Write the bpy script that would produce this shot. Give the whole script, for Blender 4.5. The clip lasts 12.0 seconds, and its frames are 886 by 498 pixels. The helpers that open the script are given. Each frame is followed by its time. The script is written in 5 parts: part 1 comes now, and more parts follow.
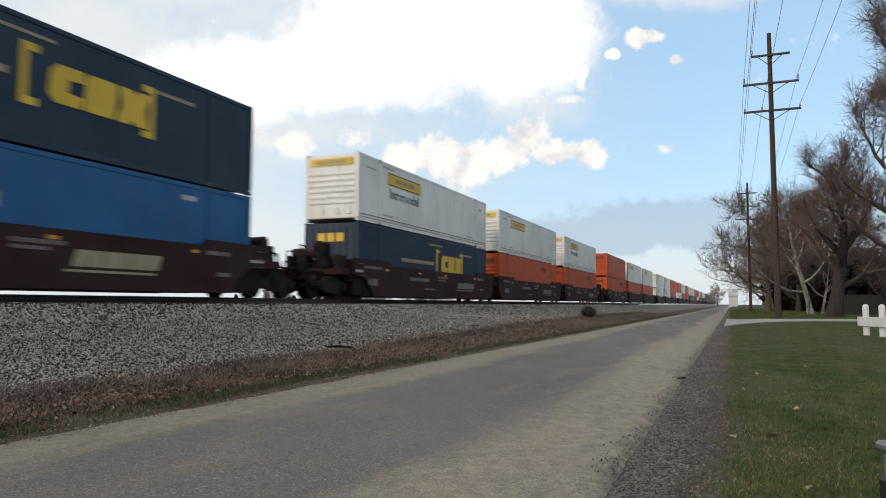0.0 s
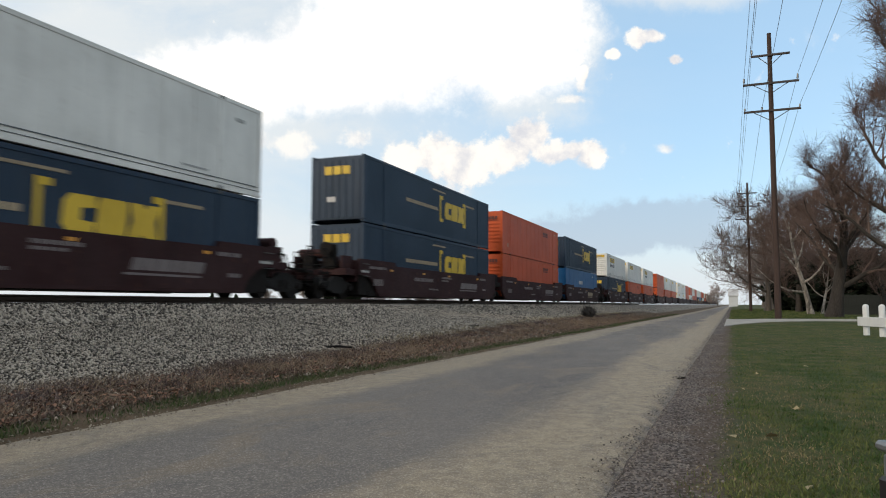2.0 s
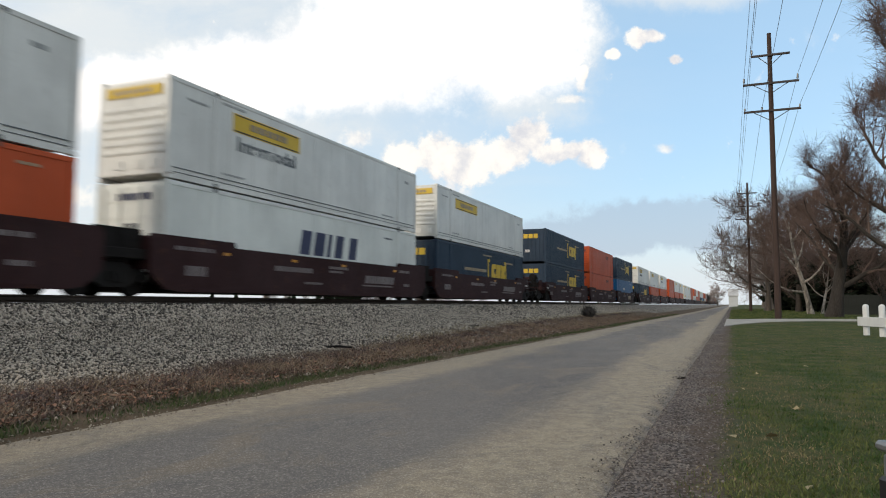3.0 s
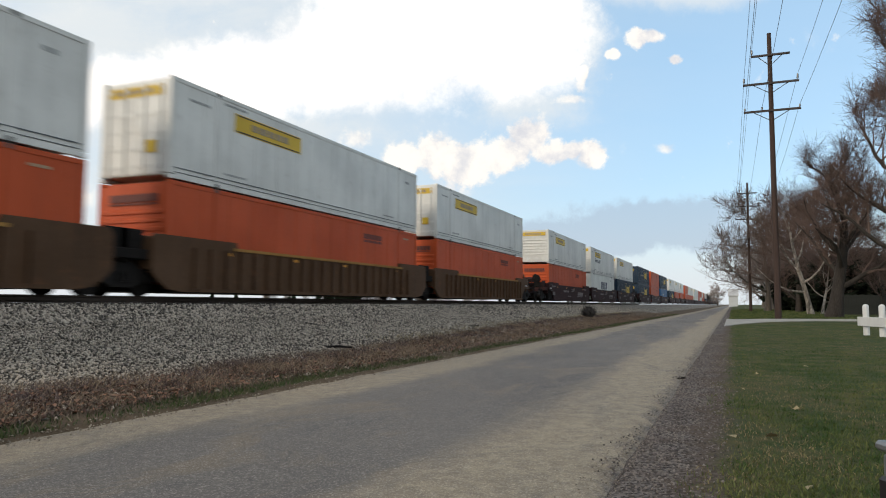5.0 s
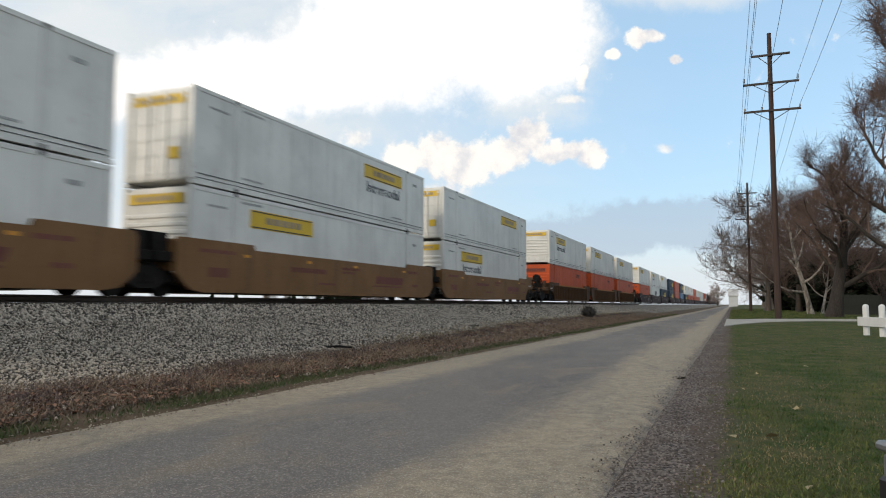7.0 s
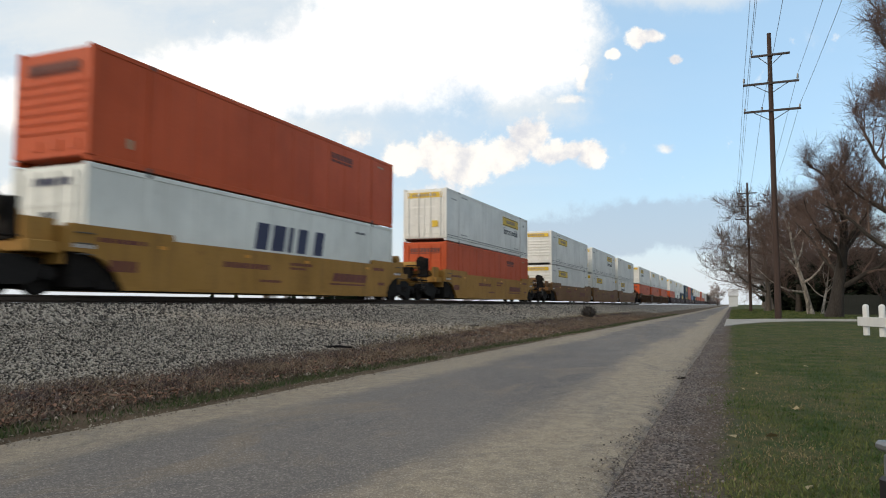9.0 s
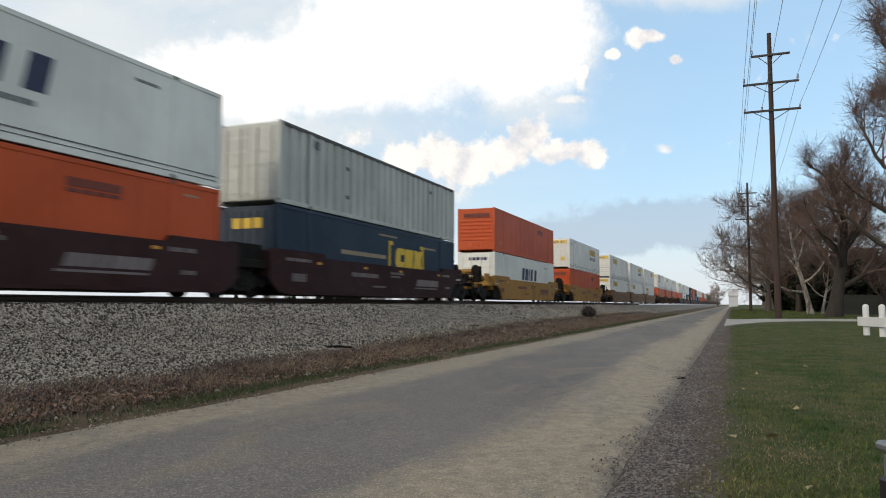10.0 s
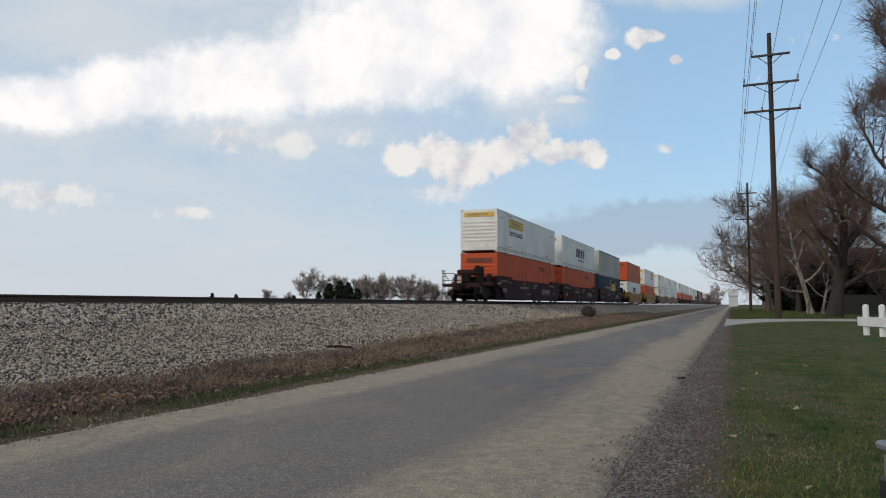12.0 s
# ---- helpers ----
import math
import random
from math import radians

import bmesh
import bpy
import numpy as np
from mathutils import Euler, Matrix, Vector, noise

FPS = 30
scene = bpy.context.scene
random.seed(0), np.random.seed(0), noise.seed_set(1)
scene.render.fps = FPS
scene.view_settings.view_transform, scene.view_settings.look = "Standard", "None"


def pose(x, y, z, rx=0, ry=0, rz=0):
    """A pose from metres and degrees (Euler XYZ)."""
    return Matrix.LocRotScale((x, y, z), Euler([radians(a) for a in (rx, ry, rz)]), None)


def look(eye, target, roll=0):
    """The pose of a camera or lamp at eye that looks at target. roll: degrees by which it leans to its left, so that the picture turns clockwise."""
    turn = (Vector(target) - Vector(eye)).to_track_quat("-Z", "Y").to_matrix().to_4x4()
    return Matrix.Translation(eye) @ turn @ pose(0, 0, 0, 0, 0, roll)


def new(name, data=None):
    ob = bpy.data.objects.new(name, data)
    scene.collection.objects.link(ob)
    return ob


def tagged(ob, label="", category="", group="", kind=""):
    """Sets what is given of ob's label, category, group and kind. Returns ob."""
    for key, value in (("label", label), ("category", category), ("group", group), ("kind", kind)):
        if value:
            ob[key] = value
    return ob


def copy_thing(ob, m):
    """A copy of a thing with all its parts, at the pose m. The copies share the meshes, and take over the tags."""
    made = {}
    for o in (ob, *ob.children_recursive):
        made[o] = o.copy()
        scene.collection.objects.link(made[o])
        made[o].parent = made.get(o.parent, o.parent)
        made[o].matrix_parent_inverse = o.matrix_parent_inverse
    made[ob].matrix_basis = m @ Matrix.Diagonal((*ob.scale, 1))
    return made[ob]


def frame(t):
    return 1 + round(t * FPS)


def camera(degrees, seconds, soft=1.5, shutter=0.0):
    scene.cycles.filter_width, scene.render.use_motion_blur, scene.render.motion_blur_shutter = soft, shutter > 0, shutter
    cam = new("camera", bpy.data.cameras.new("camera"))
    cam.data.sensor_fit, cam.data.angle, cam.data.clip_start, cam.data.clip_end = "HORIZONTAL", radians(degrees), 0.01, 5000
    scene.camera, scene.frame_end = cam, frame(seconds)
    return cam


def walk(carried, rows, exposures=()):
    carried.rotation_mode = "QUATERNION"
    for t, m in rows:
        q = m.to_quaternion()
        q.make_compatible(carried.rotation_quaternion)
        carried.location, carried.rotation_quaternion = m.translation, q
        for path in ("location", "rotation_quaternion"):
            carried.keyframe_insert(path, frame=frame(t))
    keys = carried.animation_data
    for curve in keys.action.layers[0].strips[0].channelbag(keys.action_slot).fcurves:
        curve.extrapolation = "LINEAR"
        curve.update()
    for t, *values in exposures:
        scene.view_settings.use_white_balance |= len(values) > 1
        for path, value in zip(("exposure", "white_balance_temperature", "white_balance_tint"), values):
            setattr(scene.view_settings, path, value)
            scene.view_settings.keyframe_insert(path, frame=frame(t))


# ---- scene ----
# A long double-stack train leaves along a line beside a country road. y runs along the track, x to the lawn side.
from collections import defaultdict

EYE = Vector((0.0, 0.0, 1.0))
YAW, PITCH, ROLL = radians(21.988), radians(4.398), 0.133
FORE = Vector((-math.sin(YAW) * math.cos(PITCH), math.cos(YAW) * math.cos(PITCH), math.sin(PITCH)))
cam = camera(63.67, 12.0, soft=1.05, shutter=0.27)
VIEW = look(EYE, EYE + FORE, ROLL)
walk(cam, [(0, VIEW), (12, VIEW)], exposures=[(0, 0.36, 6850, 10), (10.9, 0.36, 6850, 10), (11.3, 0.46, 6800, 10), (11.6, 0.40, 6700, 10), (12, 0.03, 6550, 10)])

# ---------------------------------------------------------------- node helpers


class Tree:
    """A short way of writing node trees."""

    def __init__(self, tree):
        self.t = tree
        tree.nodes.clear()

    def n(self, kind, props=None, **sockets):
        node = self.t.nodes.new(kind)
        p = props or {}
        if "operation" in p:
            node.operation = p["operation"]
        if "use_clamp" in p:
            node.use_clamp = p["use_clamp"]
        if "interpolation_type" in p:
            node.interpolation_type = p["interpolation_type"]
        if "data_type" in p:
            node.data_type = p["data_type"]
        if "blend_type" in p:
            node.blend_type = p["blend_type"]
        if "feature" in p:
            node.feature = p["feature"]
        if "sky_type" in p:
            node.sky_type = p["sky_type"]
        if "sun_disc" in p:
            node.sun_disc = p["sun_disc"]
        if "sun_elevation" in p:
            node.sun_elevation = p["sun_elevation"]
        if "sun_rotation" in p:
            node.sun_rotation = p["sun_rotation"]
        if "air_density" in p:
            node.air_density = p["air_density"]
        if "dust_density" in p:
            node.dust_density = p["dust_density"]
        if "ozone_density" in p:
            node.ozone_density = p["ozone_density"]
        for key, value in sockets.items():
            self.put(node, key, value)
        return node

    def put(self, node, key, value):
        sock = node.inputs[int(key[1:])] if key[0] == "i" and key[1:].isdigit() else node.inputs[key.replace("_", " ")]
        if isinstance(value, bpy.types.NodeSocket):
            self.t.links.new(value, sock)
        elif isinstance(value, bpy.types.Node):
            self.t.links.new(value.outputs[0], sock)
        else:
            sock.default_value = value

    def math(self, op, a, b=0.0, c=0.0, clamp=False):
        return self.n("ShaderNodeMath", {"operation": op, "use_clamp": clamp}, i0=a, i1=b, i2=c).outputs[0]

    def vec(self, op, a, b=(0, 0, 0)):
        return self.n("ShaderNodeVectorMath", {"operation": op}, i0=a, i1=b)

    def ramp(self, x, lo, hi, a=0.0, b=1.0, smooth=True):
        return self.n("ShaderNodeMapRange", {"interpolation_type": "SMOOTHSTEP" if smooth else "LINEAR"}, i0=x, i1=lo, i2=hi, i3=a, i4=b).outputs[0]

    def mix(self, f, a, b, blend="MIX"):
        m = self.n("ShaderNodeMix", {"data_type": "RGBA", "blend_type": blend})
        for k, v in ((0, f), (6, a), (7, b)):
            self.put(m, "i%d" % k, (*v, 1) if isinstance(v, tuple) and len(v) == 3 else v)
        return m.outputs[2]

    def noise(self, co, scale, detail=4.0, rough=0.55, distort=0.0):
        return self.n("ShaderNodeTexNoise", None, Vector=co, Scale=scale, Detail=detail, Roughness=rough, Distortion=distort).outputs[0]


# ---------------------------------------------------------------- sky, sun

SUN_TO = Vector((-0.55, -0.83, 0.42)).normalized()
world = bpy.data.worlds.new("sky")
scene.world = world
world.use_nodes = True
w = Tree(world.node_tree)
geo = w.n("ShaderNodeTexCoord").outputs["Generated"]
sky = w.n("ShaderNodeTexSky", {"sky_type": "NISHITA", "sun_disc": False, "sun_elevation": math.asin(SUN_TO.z),
                               "sun_rotation": math.atan2(SUN_TO.x, SUN_TO.y), "air_density": 1.0, "dust_density": 1.5, "ozone_density": 1.5})
# bearings in the sky: u to the right and v up on a plane that touches the sky dome over the line
side = FORE.cross(Vector((0, 0, 1))).normalized()
top = side.cross(FORE)
du, dv, df = (w.vec("DOT_PRODUCT", geo, tuple(a)).outputs["Value"] for a in (side, top, FORE))
ahead = w.math("MAXIMUM", df, 0.12)
uv = w.n("ShaderNodeCombineXYZ", None, X=w.math("DIVIDE", du, ahead), Y=w.math("DIVIDE", dv, ahead)).outputs[0]
warp = w.vec("SCALE", w.n("ShaderNodeTexNoise", None, Vector=uv, Scale=14.0, Detail=3.0).outputs[1])
warp.inputs["Scale"].default_value = 0.014
uvw = w.vec("ADD", uv, warp).outputs[0]
billow = w.noise(uvw, 9.0, 7.0, 0.62)
fine = w.noise(uvw, 46.0, 8.0, 0.68)
puff = w.n("ShaderNodeTexVoronoi", {"feature": "SMOOTH_F1"}, Vector=uvw, Scale=58.0).outputs["Distance"]
heap = w.noise(uvw, 21.0, 5.0, 0.55)
streak = w.noise(w.vec("MULTIPLY", uv, (1.0, 3.0, 1.0)).outputs[0], 3.2, 6.0, 0.6, 0.6)


def clump(cx, cy, rx, ry, inner=0.0, outer=1.5):
    """A soft-edged heap of cloud round a bearing."""
    d = w.vec("MULTIPLY", w.vec("SUBTRACT", uvw, (cx + 0.007, cy + 0.007, 0)).outputs[0], (1 / rx, 1 / ry, 0)).outputs[0]
    return w.ramp(w.vec("LENGTH", d).outputs["Value"], outer, inner)


def heaps(rows):
    out = 0.0
    for row in rows:
        out = w.math("MAXIMUM", out, clump(*row))
    return out


bank = heaps([(-0.54, 0.205, 0.16, 0.045), (0.02, 0.33, 0.20, 0.13), (-0.10, 0.27, 0.17, 0.08), (-0.24, 0.245, 0.20, 0.06), (-0.40, 0.225, 0.18, 0.05), (0.09, 0.30, 0.12, 0.10), (0.0, 0.42, 0.25, 0.10)])
wisp = heaps([(-0.50, 0.30, 0.20, 0.05), (-0.55, 0.18, 0.20, 0.06), (0.17, 0.30, 0.08, 0.10), (0.32, 0.36, 0.16, 0.03), (0.12, 0.20, 0.10, 0.04), (-0.25, 0.165, 0.22, 0.03), (-0.35, 0.38, 0.25, 0.05)])
cumulus = heaps([(0.097, 0.138, 0.034, 0.026), (0.180, 0.138, 0.028, 0.016), (-0.055, 0.125, 0.036, 0.026), (-0.01, 0.13, 0.035, 0.036), (0.03, 0.118, 0.045, 0.038), (0.075, 0.125, 0.030, 0.026), (0.120, 0.160, 0.034, 0.034), (0.155, 0.135, 0.034, 0.022),
                 (0.205, 0.132, 0.030, 0.022), (0.272, 0.295, 0.018, 0.018), (0.290, 0.300, 0.020, 0.012), (0.238, 0.272, 0.014, 0.009), (0.18, 0.268, 0.016, 0.011),
                 (0.193, 0.247, 0.010, 0.016), (0.325, 0.267, 0.014, 0.008)])
faint = heaps([(0.312, 0.145, 0.018, 0.010), (0.18, 0.21, 0.022, 0.010), (0.19, 0.228, 0.010, 0.016), (-0.29, 0.155, 0.060, 0.030), (-0.21, 0.145, 0.050, 0.024), (-0.57, 0.072, 0.11, 0.026), (-0.12, 0.155, 0.028, 0.016), (-0.36, 0.05, 0.05, 0.012), (0.0, 0.08, 0.06, 0.02)])
shelf = heaps([(0.30, 0.034, 0.17, 0.040), (0.20, 0.016, 0.16, 0.030), (0.38, 0.034, 0.16, 0.045)])
jag = w.math("ADD", w.math("MULTIPLY", w.math("SUBTRACT", heap, 0.5), 1.5), w.math("ADD", w.math("MULTIPLY", w.math("SUBTRACT", fine, 0.5), 2.0), w.math("MULTIPLY", w.math("SUBTRACT", 0.45, puff), 0.25)))
soft_jag = w.math("ADD", w.math("MULTIPLY", w.math("SUBTRACT", billow, 0.5), 1.6), w.math("MULTIPLY", w.math("SUBTRACT", fine, 0.5), 0.5))
bank_m = w.ramp(w.math("ADD", bank, w.math("MULTIPLY", soft_jag, 0.6)), 0.12, 0.62)
wisp_m = w.math("MULTIPLY", w.ramp(w.math("ADD", wisp, soft_jag), 0.15, 0.95), 0.7)
cum_m = w.ramp(w.math("ADD", cumulus, w.math("MULTIPLY", jag, 0.55)), 0.22, 0.64)
faint_m = w.math("MULTIPLY", w.ramp(w.math("ADD", faint, w.math("MULTIPLY", jag, 0.8)), 0.30, 1.0), 0.75)
shelf_m = w.ramp(w.math("ADD", shelf, w.math("MULTIPLY", w.math("ADD", soft_jag, jag), 0.28)), 0.22, 0.55)
high = w.n("ShaderNodeSeparateXYZ", None, Vector=geo).outputs["Z"]
u_s = w.n("ShaderNodeSeparateXYZ", None, Vector=uv).outputs["X"]
# the sky is clear over the lawn side ahead and clouded over everywhere else
cover = w.math("MAXIMUM", w.ramp(u_s, 0.40, -0.30, 0.10, 1.0), w.ramp(df, 0.62, 0.35))
veil = w.math("MULTIPLY", cover, w.ramp(streak, 0.25, 0.75, 0.45, 0.88))
haze = w.ramp(high, 0.15, 0.0)
base = w.n("ShaderNodeBackground", None, Color=w.mix(0.5, sky.outputs[0], (2.55, 4.5, 6.55)), Strength=0.138)
thin = w.n("ShaderNodeBackground", None, Color=(0.79, 0.85, 0.90, 1), Strength=0.80)
pale = w.n("ShaderNodeBackground", None, Color=(0.72, 0.76, 0.82, 1), Strength=0.88)
grey = w.n("ShaderNodeBackground", None, Color=(0.42, 0.53, 0.68, 1), Strength=0.80)
lit = w.n("ShaderNodeBackground", None, Color=w.mix(w.ramp(w.math("ADD", w.math("MULTIPLY", heap, 0.75), w.math("MULTIPLY", fine, 0.25)), 0.34, 0.58), (0.66, 0.69, 0.77), (1.0, 0.98, 0.95)), Strength=0.84)
glow = w.n("ShaderNodeBackground", None, Color=w.mix(w.ramp(billow, 0.34, 0.60), (0.82, 0.83, 0.87), (1.0, 0.99, 0.98)), Strength=0.98)
out = base
for f, layer in ((veil, thin), (w.math("MULTIPLY", haze, 0.75), pale), (w.math("MULTIPLY", shelf_m, 0.65), grey), (wisp_m, thin), (faint_m, lit), (cum_m, lit), (bank_m, glow)):
    out = w.n("ShaderNodeMixShader", None, i0=f, i1=out, i2=layer)
w.n("ShaderNodeOutputWorld", None, Surface=out)

lamp = bpy.data.lights.new("sun", "SUN")
lamp.energy, lamp.angle, lamp.color = 1.3, radians(12), (1.0, 0.90, 0.76)
new("sun", lamp).matrix_world = look(SUN_TO * 60, (0, 0, 0))

# ---------------------------------------------------------------- materials


def material(name):
    m = bpy.data.materials.new(name)
    m.use_nodes = True
    return m, Tree(m.node_tree)


def finish(t, color, rough=0.7, metal=0.0, bump=None, strength=0.3, distance=0.01, spec=0.5):
    b = t.n("ShaderNodeBsdfPrincipled", None, Base_Color=color if not isinstance(color, tuple) else (*color, 1), Roughness=rough, Metallic=metal)
    b.inputs["Specular IOR Level"].default_value = spec
    if bump is not None:
        t.put(b, "Normal", t.n("ShaderNodeBump", None, Strength=strength, Distance=distance, Height=bump).outputs[0])
    t.n("ShaderNodeOutputMaterial", None, Surface=b)


def paint(name, color, dirt=(0.09, 0.075, 0.06), grime=0.35, rough=0.5, rust=0.0, spec=0.4):
    """Weathered paint on steel: fading, streaks that run down, and dirt at two scales."""
    m, t = material(name)
    co = t.n("ShaderNodeTexCoord").outputs["Object"]
    rnd = t.n("ShaderNodeObjectInfo").outputs["Random"]
    co = t.vec("ADD", co, t.n("ShaderNodeCombineXYZ", None, X=t.math("MULTIPLY", rnd, 37.0), Y=t.math("MULTIPLY", rnd, 91.0)).outputs[0]).outputs[0]
    big = t.noise(co, 0.45, 5)
    run = t.noise(t.vec("MULTIPLY", co, (3.5, 3.5, 0.25)).outputs[0], 1.0, 6, 0.65)
    small = t.noise(co, 14.0, 5, 0.65)
    fade = t.mix(t.ramp(big, 0.3, 0.7), tuple(c * 0.86 for c in color), tuple(min(1, c * 1.06 + 0.008) for c in color))
    mask = t.math("MULTIPLY", t.ramp(t.math("ADD", t.math("MULTIPLY", run, 0.7), t.math("MULTIPLY", small, 0.3)), 0.46, 0.78), grime)
    col = t.mix(mask, fade, dirt)
    if rust:
        spot = t.math("MULTIPLY", t.ramp(t.noise(co, 3.0, 8, 0.7), 0.58, 0.68), rust)
        col = t.mix(spot, col, (0.16, 0.065, 0.028))
    finish(t, col, t.ramp(small, 0.2, 0.8, rough - 0.1, rough + 0.15), 0.0, t.math("ADD", small, big), 0.12, 0.01, spec)
    return m


def plain(name, color, rough=0.7, metal=0.0, scale=9.0, vary=0.25, bump=0.25, stretch=(1, 1, 1), spec=0.4, dist=0.01):
    m, t = material(name)
    co = t.vec("MULTIPLY", t.n("ShaderNodeTexCoord").outputs["Object"], stretch).outputs[0]
    a, b = t.noise(co, scale, 6, 0.6), t.noise(co, scale * 0.12, 4)
    f = t.math("ADD", t.math("MULTIPLY", a, 0.6), t.math("MULTIPLY", b, 0.4))
    col = t.mix(t.ramp(f, 0.3, 0.7), tuple(c * (1 - vary) for c in color), tuple(min(1, c * (1 + vary)) for c in color))
    finish(t, col, rough, metal, a, bump, dist, spec)
    return m


def islands(name, a, b, rough=0.85, vary_scale=1.2, spec=0.3, own=0.7):
    """For loose bits joined in one mesh: each bit takes a shade of its own."""
    m, t = material(name)
    g = t.n("ShaderNodeNewGeometry")
    co = g.outputs["Position"]
    f = t.math("ADD", t.math("MULTIPLY", g.outputs["Random Per Island"], own), t.math("MULTIPLY", t.ramp(t.noise(co, vary_scale, 4, 0.6), 0.32, 0.68), 1 - own))
    finish(t, t.mix(t.ramp(f, 0.15, 0.85), a, b), rough, 0, t.noise(co, 60, 2), 0.2, 0.004, spec)
    return m


